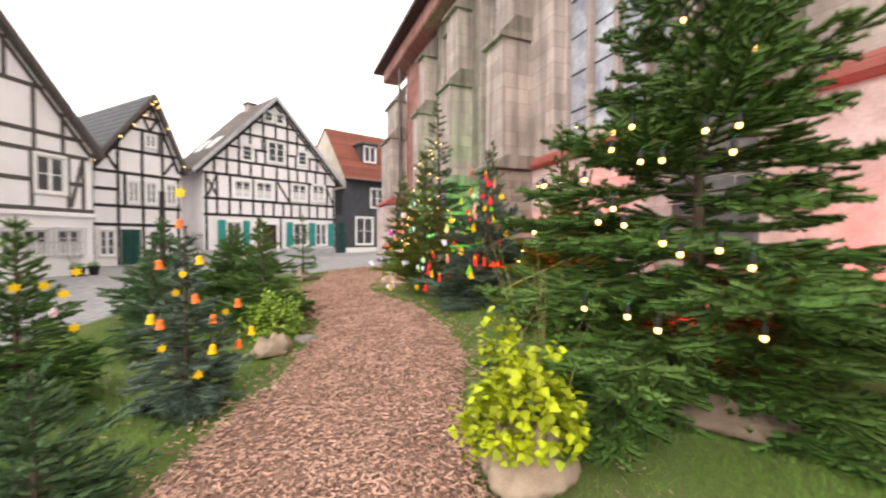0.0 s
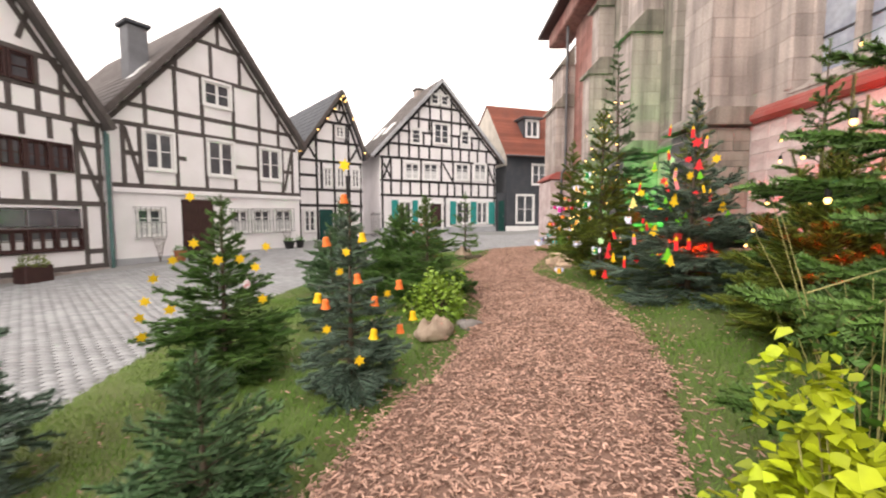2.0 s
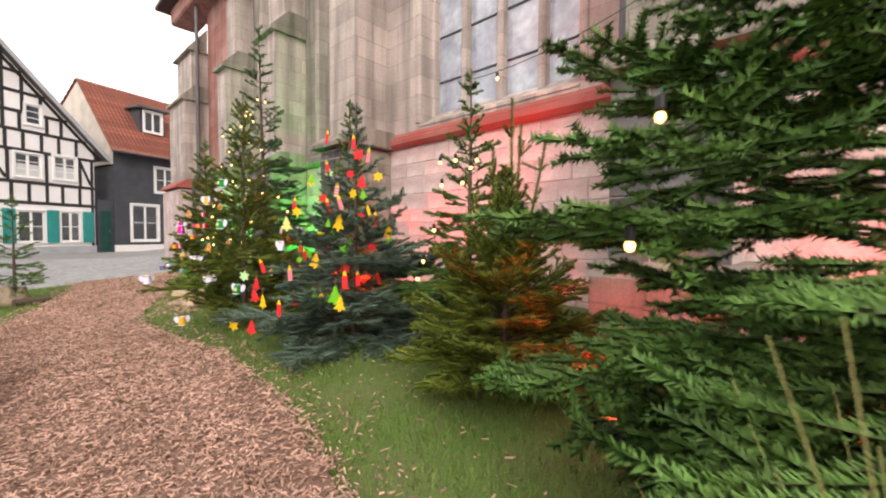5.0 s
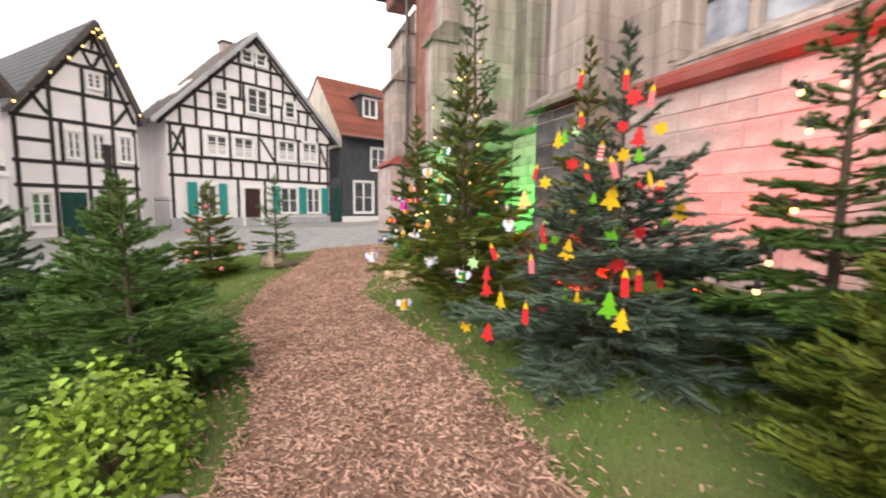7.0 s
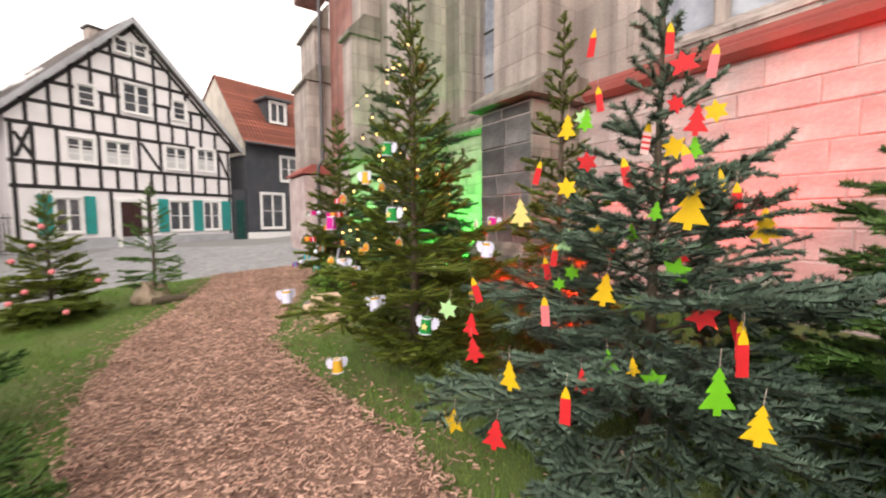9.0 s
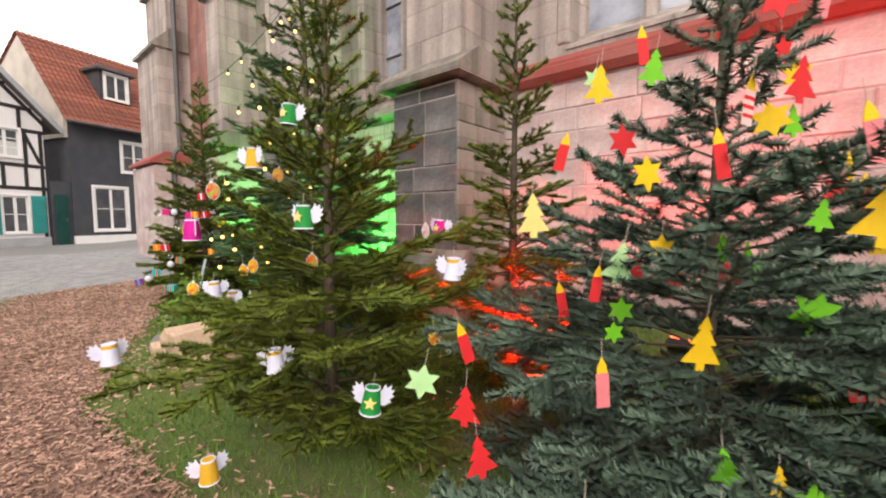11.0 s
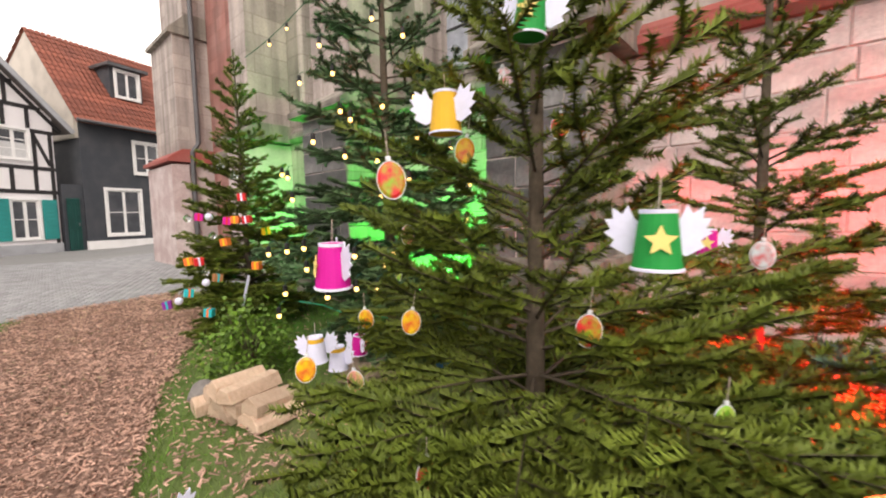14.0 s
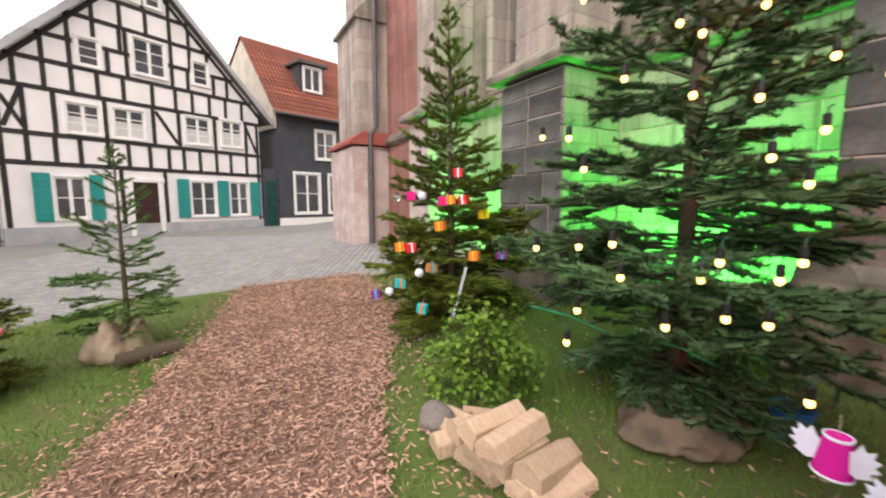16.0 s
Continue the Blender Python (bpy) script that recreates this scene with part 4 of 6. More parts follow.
# ---- conifers ----
def conifer(label, x, y, top, radius, mat, seed, whorl=0.12, per=6, lift=25, needle=0.02, width=0.004, droop=0.25, bare=0.05, group="christmas trees on the lawn", full=1.0, tip=0.25, sprays=1.0, trunk_r=None, upturn=0.35, teeth=4, leaders=(), shape=1.02, skirt=1.5):
    """A conifer: trunk, limbs in whorls with side twigs, and needles along every twig."""
    r = np.random.default_rng(seed)
    base = ground_z(x, y)
    h = top - base
    tree = thing("christmas_tree", pose(x, y, base, 0, 0, 0), label, "christmas tree", group)
    lean = r.normal(0, 0.012, 2)
    axis = lambda z: np.array([lean[0] * z, lean[1] * z, z])
    tr = trunk_r or 0.010 + 0.010 * h
    part("trunk", rod([tuple(axis(h * k / 8)) for k in range(9)], tr, 8, 0.004), BARK, tree, smooth=True)
    segs = []   # needled twigs: start, end
    wood = []   # wooden limbs: start, end, radius
    z = h * bare
    turn = r.uniform(0, 6.28)
    while z < h - 0.05:
        f = (z - h * bare) / (h * (1 - bare))
        reach = radius * ((1 - f) ** shape * 0.96 + 0.05) * (0.7 + 0.3 * min(1, f * 8))
        count = max(4, int(per * (0.75 + 0.5 * (1 - f)) * (skirt if f < 0.3 else 1.0)))
        for k in range(count):
            a = turn + 2 * math.pi * k / count + r.normal(0, 0.22)
            ln = reach * r.uniform(0.62, 1.14) * full
            el = radians(lift * (0.45 + 1.2 * f)) + r.normal(0, 0.12) - (0.3 * r.random() if f < 0.3 else 0)
            z0 = z + r.uniform(-0.35, 0.35) * whorl
            p = axis(max(0.03, z0))
            dirh = np.array([math.cos(a), math.sin(a), 0])
            steps = max(3, int(ln / 0.09))
            pts = [p]
            for s in range(steps):
                q = s / steps
                e = el - droop * math.sin(q * 2.2) * (1 - f) + upturn * q * q
                d = dirh * math.cos(e) + np.array([0, 0, math.sin(e)])
                pts.append(pts[-1] + d * ln / steps)
            floor = 0.02
            pts = [np.array([u[0], u[1], max(u[2], floor)]) for u in pts]
            for s in range(steps):
                q = (s + 0.5) / steps
                wood.append((pts[s], pts[s + 1], max(0.0022, tr * 0.28 * (1 - q) * (1 - 0.6 * f))))
                if q > 0.22 or ln < 0.25:
                    segs.append((pts[s], pts[s + 1]))
            side = np.array([-math.sin(a), math.cos(a), 0])
            n_side = max(3, int(ln / 0.047 * sprays))
            for s in range(n_side):
                q = 0.18 + 0.80 * (s + r.uniform(0, 0.9)) / n_side
                i = min(int(q * steps), steps - 1)
                o = pts[i] + (pts[i + 1] - pts[i]) * (q * steps - i)
                d = (pts[i + 1] - pts[i]) / np.linalg.norm(pts[i + 1] - pts[i])
                sg = 1 if (s + k) % 2 else -1
                tl = ln * (0.52 * (1 - q) + 0.12) * r.uniform(0.6, 1.15)
                tl = min(max(tl, 0.04), 0.42)
                td = d * 0.68 + side * sg * 0.75 + np.array([0, 0, r.normal(0.02, 0.16)])
                td /= np.linalg.norm(td)
                e1 = o + td * tl * 0.55
                td2 = td + d * 0.35 + np.array([0, 0, 0.10 - droop * 0.3 + r.normal(0, 0.08)])
                td2 /= np.linalg.norm(td2)
                e2 = e1 + td2 * tl * 0.45
                segs += [(o, e1), (e1, e2)]
                wood.append((o, e1, 0.0018))
                if tl > 0.12:
                    for m in range(int(tl / 0.05)):
                        qq = r.uniform(0.25, 0.9)
                        oo = o + (e1 - o) * min(qq / 0.55, 1) if qq < 0.55 else e1 + (e2 - e1) * (qq - 0.55) / 0.45
                        t3 = td * 0.7 + np.cross(td, [0, 0, 1]) * (1 if m % 2 else -1) * 0.7 + np.array([0, 0, r.normal(0, 0.15)])
                        t3 /= np.linalg.norm(t3)
                        segs.append((oo, oo + t3 * tl * r.uniform(0.22, 0.42)))
        turn += 0.9
        z += whorl * (1.0 - 0.25 * f) * r.uniform(0.85, 1.15)
    segs.append((axis(h - 0.3 * tip), axis(h)))
    for dx, dy, z0, z1 in leaders:
        bend = [np.array([dx * (0.4 + 0.6 * k / 4) + r.normal(0, 0.008), dy * (0.4 + 0.6 * k / 4), z0 + (z1 - z0) * k / 4]) for k in range(5)]
        for p, q in zip(bend, bend[1:]):
            wood.append((p, q, 0.006))
            segs.append((p, q))
            for m in range(3):
                t3 = np.array([r.normal(0, 0.5), r.normal(0, 0.5), 0.8])
                segs.append((p, p + t3 / np.linalg.norm(t3) * r.uniform(0.06, 0.14)))
    # wood
    wa, wb, wr = np.array([w[0] for w in wood]), np.array([w[1] for w in wood]), np.array([w[2] for w in wood])
    d = wb - wa
    d /= np.linalg.norm(d, axis=1)[:, None] + 1e-9
    up = np.tile([0.0, 0.0, 1.0], (len(d), 1))
    up[np.abs(d[:, 2]) > 0.95] = (1, 0, 0)
    s1 = np.cross(d, up)
    s1 /= np.linalg.norm(s1, axis=1)[:, None]
    s2 = np.cross(d, s1)
    ring = [(math.cos(t), math.sin(t)) for t in (0, 2.094, 4.189)]
    v = np.stack([wa + (s1 * c + s2 * s) * wr[:, None] for c, s in ring] + [wb + (s1 * c + s2 * s) * wr[:, None] * 0.75 for c, s in ring], 1)
    f = np.array([(0, 1, 4, 3), (1, 2, 5, 4), (2, 0, 3, 5)])
    me = from_arrays("branchwork", v.reshape(-1, 3), (f[None] + (np.arange(len(v)) * 6)[:, None, None]).reshape(-1, 4))
    me.materials.append(BARK)
    part("branchwork", me, BARK, tree, kind="stuff")
    # needles
    sa, sb = np.array([s[0] for s in segs]), np.array([s[1] for s in segs])
    ln = np.linalg.norm(sb - sa, axis=1)
    step = width * 2.1
    cnt = np.maximum(2, np.round(ln / step).astype(int))
    first = np.r_[0, np.cumsum(cnt + 1)[:-1]]
    node = np.repeat(np.arange(len(segs)), cnt + 1)
    q = ((np.arange(len(node)) - first[node]) / cnt[node])[:, None]
    axis_points = sa[node] * (1 - q) + sb[node] * q
    idx = np.repeat(np.arange(len(segs)), cnt)
    low = np.arange(len(idx)) + idx
    d = ((sb - sa) / (ln[:, None] + 1e-9))[idx]
    up = np.tile([0.0, 0.0, 1.0], (len(d), 1))
    up[np.abs(d[:, 2]) > 0.93] = (1, 0, 0)
    s1 = np.cross(d, up)
    s1 /= np.linalg.norm(s1, axis=1)[:, None]
    s2 = np.cross(s1, d)
    tips, tris = [], []
    for k, ang in enumerate(np.linspace(-0.2, 1.2, teeth) * math.pi):
        a = ang + r.normal(0, 0.22, len(d))
        out = s1 * np.cos(a)[:, None] + s2 * np.sin(a)[:, None]
        fw = r.uniform(0.35, 0.75, len(d))[:, None]
        nl = (needle * 1.15 * r.uniform(0.75, 1.2, len(d)))[:, None]
        tips.append((axis_points[low] + axis_points[low + 1]) / 2 + (out * np.sqrt(1 - fw ** 2) + d * fw) * nl)
        tris.append(np.c_[low, low + 1, len(axis_points) + k * len(low) + np.arange(len(low))])
    tri = np.vstack(tris)
    me = from_arrays("crown", np.vstack([axis_points, *tips]), tri)
    me.materials.append(mat)
    part("crown", me, mat, tree, kind="stuff")
    return tree


for _, args, more in (
    ("bells", ("blue-grey spruce hung with orange and yellow paper bells", -2.32, 2.22, 1.22, 0.50, NEEDLE_BLUE, 11), dict(per=7, whorl=0.105, lift=12, needle=0.024, width=0.0045)),
    ("stars", ("green spruce hung with yellow paper stars", -3.66, 2.35, 1.30, 0.72, NEEDLE_FIR, 12), dict(per=7, whorl=0.11, needle=0.022, width=0.0045, lift=22)),
    ("near_small", ("small bushy green fir beside the path", -2.25, 0.95, 0.55, 0.50, NEEDLE_DEEP, 13), dict(per=7, whorl=0.09, lift=30, needle=0.022, width=0.004)),
    ("near_left", ("blue-green spruce at the edge of the lawn", -3.75, 0.62, 1.15, 0.66, NEEDLE_BLUE, 14), dict(per=6, whorl=0.12, lift=18, needle=0.024, width=0.0045)),
    ("back_low", ("low blue-green fir on the lawn", -3.75, 4.1, 0.95, 0.60, NEEDLE_DEEP, 15), dict(teeth=3, needle=0.025, width=0.006)),
    ("back_left", ("blue-green fir in a clump on the lawn", -5.0, 6.3, 1.52, 0.95, NEEDLE_DEEP, 16), dict(teeth=3, needle=0.028, width=0.007)),
    ("clump", ("dense dark green fir in a clump on the lawn", -3.8, 6.25, 1.36, 1.0, NEEDLE_FIR, 17), dict(teeth=3, needle=0.026, width=0.006, per=8)),
    ("path_left", ("green fir with a long bare leader beside the path", -2.82, 5.05, 1.40, 0.78, NEEDLE_FIR, 18), dict(per=6, whorl=0.12, lift=20, needle=0.022, width=0.0045)),
    ("pink", ("dark green spruce hung with pink paper ornaments", -4.85, 10.0, 1.65, 0.75, NEEDLE_OLIVE, 19), dict(teeth=3, needle=0.026, width=0.006)),
    ("stump", ("thin sparse spruce standing in a hessian sack", -3.95, 10.85, 1.86, 0.68, NEEDLE_FIR, 20), dict(teeth=3, per=4, whorl=0.16, sprays=0.6, needle=0.022, width=0.005, bare=0.16)),
    ("big", ("tall green fir with a string of warm lights", 1.28, 1.65, 3.75, 1.55, NEEDLE_FIR, 21), dict(skirt=1.2, per=6, whorl=0.185, lift=14, needle=0.026, width=0.0055, sprays=1.0, droop=0.3)),
    ("dense", ("dense olive green spruce with bare brown leaders", 1.0, 3.45, 1.62, 0.84, NEEDLE_OLIVE, 22), dict(leaders=((0.05, 0.0, 0.9, 1.95), (0.16, 0.04, 0.9, 1.8), (-0.14, -0.03, 0.8, 1.6), (0.3, -0.06, 0.8, 1.7), (-0.26, 0.1, 0.6, 1.45)), per=8, whorl=0.11, lift=40, needle=0.022, width=0.005)),
    ("lit", ("spruce with a string of warm globe lights by the church wall", 1.30, 4.42, 2.70, 0.80, NEEDLE_FIR, 23), dict(per=5, whorl=0.17, lift=18, needle=0.024, width=0.005)),
    ("ornaments", ("blue-green spruce hung with paper stars, trees and candles", 0.42, 5.12, 2.46, 1.28, NEEDLE_BLUE, 24), dict(shape=1.5, per=6, whorl=0.19, lift=24, sprays=0.75, needle=0.024, width=0.0045, droop=0.2)),
    ("angels", ("green spruce hung with paper cup angels", -0.50, 6.58, 2.85, 1.0, NEEDLE_OLIVE, 25), dict(per=5, whorl=0.18, sprays=0.8, lift=30, needle=0.022, width=0.0045, droop=0.2)),
    ("tall_lit", ("tall blue-green fir with warm globe lights by the church", -0.10, 8.70, 4.50, 1.12, NEEDLE_DEEP, 26), dict(per=5, whorl=0.22, sprays=0.8, lift=15, needle=0.026, width=0.0055)),
    ("plain", ("slender unlit spruce by the church wall", 0.72, 6.52, 2.95, 0.72, NEEDLE_OLIVE, 27), dict(per=5, whorl=0.17, lift=26, needle=0.022, width=0.0045)),
    ("gifts", ("spruce hung with little gift boxes and glass balls", -1.02, 10.42, 3.05, 0.98, NEEDLE_OLIVE, 28), dict(per=6, whorl=0.16, lift=25, needle=0.026, width=0.006)),
):
    conifer(*args, **more)

# ---- lamps of the place: coloured floodlights at the foot of the church ----
def floodlight(name_colour, x, y, aim, colour, face, watts, size=0.14, cone=110, label="", tilt=40):
    z = ground_z(x, y)
    d = Vector((aim[0] - x, aim[1] - y, 0))
    yaw = math.degrees(math.atan2(d.y, d.x)) - 90
    f = thing("floodlight", pose(x, y, z, 0, 0, yaw), label or f"small {name_colour} LED floodlight on a ground spike", "floodlight", "coloured floodlights")
    body = box(-size / 2, size / 2, -0.04, 0.035, -size * 0.38, size * 0.38, bevel=0.01)
    bmesh.ops.transform(body, matrix=pose(0, 0, 0.17, tilt), verts=body.verts)
    part("housing", body, BLACK_PLASTIC, f)
    lens = box(-size / 2 + 0.01, size / 2 - 0.01, 0.036, 0.042, -size * 0.33, size * 0.33)
    bmesh.ops.transform(lens, matrix=pose(0, 0, 0.17, tilt), verts=lens.verts)
    part("lens", lens, face, f)
    part("stand", rod([(0, 0, -0.05), (0, 0, 0.14)], 0.012, 8), BLACK_PLASTIC, f)
    lamp = new("flood_beam", bpy.data.lights.new("flood_beam", "SPOT"))
    lamp.data.energy, lamp.data.color, lamp.data.spot_size, lamp.data.spot_blend, lamp.data.shadow_soft_size = watts, colour, radians(cone), 0.6, 0.05
    eye = Vector((x, y, z + 0.17)) + d.normalized() * 0.09 + Vector((0, 0, 0.07))
    lamp.matrix_world = look(eye, aim)
    return f


RED, GREEN = (1.0, 0.012, 0.012), (0.02, 1.0, 0.06)
p = church_point(9.35, 0.12)
floodlight("green", p.x, p.y, tuple(church_point(9.3, 0.9, 1.7)), GREEN, GREEN_LIGHT, 190, cone=165)
p = church_point(6.45, 0.15)
floodlight("green", p.x, p.y, tuple(church_point(6.4, 0.9, 1.7)), GREEN, GREEN_LIGHT, 150, cone=165)
floodlight("red", 0.50, 6.02, (0.70, 6.45, 1.0), RED, RED_LIGHT, 480, size=0.2, cone=140, tilt=66)
floodlight("red", 1.52, 5.82, (2.1, 5.9, 1.4), RED, RED_LIGHT, 12, cone=140)
floodlight("red", 0.92, 2.50, (1.15, 2.7, 0.65), RED, RED_LIGHT, 80, cone=150)
floodlight("red", 0.98, 2.05, (1.2, 1.75, 0.7), RED, RED_LIGHT, 60, cone=120)
floodlight("red", 2.55, 3.9, (3.2, 4.2, 1.4), RED, RED_LIGHT, 20, cone=150)
floodlight("red", 3.3, 2.0, (4.4, 2.1, 1.6), RED, RED_LIGHT, 40, cone=150)


# ---- masonry in single stones, on the faces that the path passes ----
blocks(church, "bay", 11.26, 15.36, -0.1, 2.64, SET, STONE_PINK, 3, 0.25, (0.28, 0.62))
blocks(b1, "front", 10.33, 11.24, 0.95, 2.62, 0.012, STONE_DARK, 4, 0.3, (0.28, 0.5))
blocks(b1, "side", 0.0, SET, 0.95, 2.62, 0.0, STONE, 5, 0.3, (0.25, 0.5), side=11.24)
blocks(b3, "front", 7.3, 8.28, 0.95, 2.62, 0.012, STONE_DARK, 6, 0.3, (0.28, 0.5))
blocks(b3, "side", 0.0, SET, 0.95, 2.62, 0.0, STONE, 7, 0.3, (0.25, 0.5), side=8.28)
blocks(b2, "front", 15.4, 16.35, 0.95, 2.62, 0.012, STONE_DARK, 9, 0.3, (0.28, 0.5))
blocks(church, "bay", 8.3, 10.31, -0.1, 2.64, SET, STONE_PALE, 8, 0.33, (0.4, 0.8))
for holder, u0, u1 in ((b1, 10.33, 11.24), (b3, 7.3, 8.28), (b2, 15.4, 16.35)):
    p = prism([(-0.12, -0.3), (-0.12, 0.82), (0.0, 0.97), (SET, 0.97), (SET, -0.3)], u0 - 0.12, u1 + 0.12)
    bmesh.ops.transform(p, matrix=Matrix(((0, 1, 0, 0), (1, 0, 0, 0), (0, 0, 1, 0), (0, 0, 0, 1))), verts=p.verts)
    bmesh.ops.reverse_faces(p, faces=p.faces)
    part("plinth", p, STONE, holder)


# ---- leafy plants ----
def leaf_cloud(name, parent, mat, points, seed, size=(0.03, 0.06), notched=True):
    """Many small folded leaves at the given points, as one mesh."""
    r = np.random.default_rng(seed)
    n = len(points)
    base = np.array([(0, 0, 0), (0.5, 0.35, 0.1), (0.28, 0.72, 0.08), (0, 1, -0.08), (-0.28, 0.72, 0.08), (-0.5, 0.35, 0.1)], float)
    s = r.uniform(*size, n)
    v = base[None] * s[:, None, None]
    tilt, yaw, roll = r.normal(0.35, 0.5, n), r.uniform(0, 6.283, n), r.normal(0, 0.4, n)
    y, z = v[..., 1] * np.cos(tilt)[:, None] - v[..., 2] * np.sin(tilt)[:, None], -v[..., 1] * np.sin(tilt)[:, None] + v[..., 2] * np.cos(tilt)[:, None]
    v[..., 1], v[..., 2] = y, z
    x, z = v[..., 0] * np.cos(roll)[:, None] + v[..., 2] * np.sin(roll)[:, None], -v[..., 0] * np.sin(roll)[:, None] + v[..., 2] * np.cos(roll)[:, None]
    v[..., 0], v[..., 2] = x, z
    x, y = v[..., 0] * np.cos(yaw)[:, None] - v[..., 1] * np.sin(yaw)[:, None], v[..., 0] * np.sin(yaw)[:, None] + v[..., 1] * np.cos(yaw)[:, None]
    v[..., 0], v[..., 1] = x, y
    v += points[:, None]
    f = np.array([(0, 1, 2, 3), (0, 3, 4, 5)])
    me = from_arrays(name, v.reshape(-1, 3), (f[None] + (np.arange(n) * 6)[:, None, None]).reshape(-1, 4))
    me.materials.append(mat)
    return part(name, me, mat, parent, kind="stuff")


def mound(r, n, rx, ry, z0, h, lump=0.25):
    """Points over and just inside an uneven mound."""
    a, u = r.uniform(0, 6.283, n), r.random(n) ** 0.6
    ph = u * math.pi / 2
    k = r.uniform(0.72, 1.05, n) * (1 + lump * np.sin(a * 3 + 1) * np.sin(ph * 4) * 0.6)
    return np.c_[np.cos(a) * np.sin(ph) ** 0.7 * rx * k, np.sin(a) * np.sin(ph) ** 0.7 * ry * k, z0 + np.cos(ph) * h * k]


def sack(x, y, rx, ry, h, seed, label, mat=HESSIAN, tall=0.55):
    """A slumped, creased sack."""
    z = ground_z(x, y)
    rough = [(0.35, -0.02), (0.92, 0.0), (1.08, 0.18), (1.05, 0.4), (0.93, 0.62), (0.78, 0.82), (0.66, 0.97), (0.60, 1.0), (0.52, 0.93), (0.38, 0.80), (0.02, 0.78)]
    t = np.linspace(0, len(rough) - 1, 34)
    prof = list(zip(np.interp(t, range(len(rough)), [p[0] for p in rough]), np.interp(t, range(len(rough)), [p[1] for p in rough])))
    bm = lathe(prof, 72)
    for v in bm.verts:
        a, zz = math.atan2(v.co.y, v.co.x), v.co.z
        c, s = math.cos(a), math.sin(a)
        fold = 1 - abs(noise.noise(Vector((c * 3.2 + zz * 1.3, s * 3.2, zz * 1.6 + seed)))) * 2.2
        crease = 1 - abs(noise.noise(Vector((c * 6, s * 6 + zz * 4, zz * 5 + seed * 3)))) * 2
        rr = 1 + 0.30 * noise.noise(Vector((c * 1.3, s * 1.3, zz + seed))) + 0.09 * fold + 0.035 * crease
        up = 1 + 0.45 * noise.noise(Vector((c * 1.6, s * 1.6, seed + 5))) * min(1, max(0, zz) * 1.5) + 0.06 * fold * max(0, zz)
        v.co = Vector((v.co.x * rr * rx, v.co.y * rr * ry, zz * h * up))
    me = mesh_of("hessian_sack", bm)
    me.materials.append(mat)
    me.polygons.foreach_set("use_smooth", [True] * len(me.polygons))
    ob = new("hessian_sack", me)
    ob.matrix_world = pose(x, y, z, 0, 0, seed * 40)
    return tagged(ob, label, "sack", "hessian sacks")


# yellow-green plant in its sack, with dry canes behind it
px, py = -0.03, 0.98
pz = ground_z(px, py)
sack(px, py, 0.22, 0.19, 0.24, 1, "brown hessian sack wrapped round a plant pot", HESSIAN_PALE)
plant = thing("leafy_plant", pose(px, py, pz), "bright yellow-green leafy plant in a hessian sack", "plant")
r = np.random.default_rng(31)
pts = mound(r, 900, 0.25, 0.23, 0.16, 0.42)
leaf_cloud("foliage", plant, LEAF_YELLOW, pts, 1, (0.03, 0.065))
pts = np.vstack([mound(r, 120, 0.12, 0.12, 0.5, 0.28) + (-0.12, 0.1, 0), mound(r, 160, 0.16, 0.14, 0.15, 0.3) + (-0.2, -0.02, 0)])
leaf_cloud("side_foliage", plant, LEAF_YELLOW, pts, 2, (0.03, 0.055))
for k in range(12):
    a, b = r.uniform(0, 6.28), r.uniform(0.05, 0.2)
    part("stem", rod([(0.02 * math.cos(a), 0.02 * math.sin(a), 0.12), (b * math.cos(a), b * math.sin(a), 0.35), (b * 1.3 * math.cos(a), b * 1.3 * math.sin(a), 0.55)], 0.004, 5, 0.002), CANE, plant)
canes = thing("cane_clump", pose(0.16, 1.32, ground_z(0.16, 1.32)), "clump of thin dry yellow canes", "canes")
for k in range(26):
    a, s = r.uniform(0, 6.28), r.uniform(0.02, 0.14)
    h, l = r.uniform(0.5, 1.15), r.uniform(0.05, 0.34)
    x0, y0 = s * math.cos(a), s * math.sin(a)
    part("cane", rod([(x0, y0, 0), (x0 + l * 0.3 * math.cos(a), y0 + l * 0.3 * math.sin(a), h * 0.55), (x0 + l * math.cos(a), y0 + l * math.sin(a), h)], 0.0026, 5, 0.001), CANE, canes)
    if k % 3 == 0:
        e = Vector((x0 + l * 0.5 * math.cos(a), y0 + l * 0.5 * math.sin(a), h * 0.75))
        part("side_shoot", rod([e, e + Vector((r.normal(0, 0.08), r.normal(0, 0.08), 0.14))], 0.003, 4, 0.001), CANE, canes)
leaf_cloud("cane_leaves", canes, LEAF_GREEN, np.c_[r.normal(0, 0.1, 160), r.normal(0, 0.1, 160), r.uniform(0.1, 0.75, 160)], 8, (0.02, 0.05))


def bush(x, y, rx, h, seed, label, mat, leaves=900, size=(0.02, 0.038)):
    z = ground_z(x, y)
    b = thing("bush", pose(x, y, z), label, "bush")
    r = np.random.default_rng(seed)
    for k in range(14):
        a, t = r.uniform(0, 6.28), r.uniform(0.3, 0.8)
        part("twig", rod([(0, 0, 0), (rx * t * 0.4 * math.cos(a), rx * t * 0.4 * math.sin(a), h * 0.4), (rx * t * math.cos(a), rx * t * math.sin(a), h * r.uniform(0.6, 0.9))], 0.008, 5, 0.002), BARK, b)
    pts = mound(r, leaves, rx, rx * 0.95, h * 0.05, h * 0.95, 0.5)
    pts = np.vstack([pts, mound(r, leaves // 3, rx * 0.65, rx * 0.6, h * 0.15, h * 0.75)])
    leaf_cloud("foliage", b, mat, pts, seed, size)
    return b


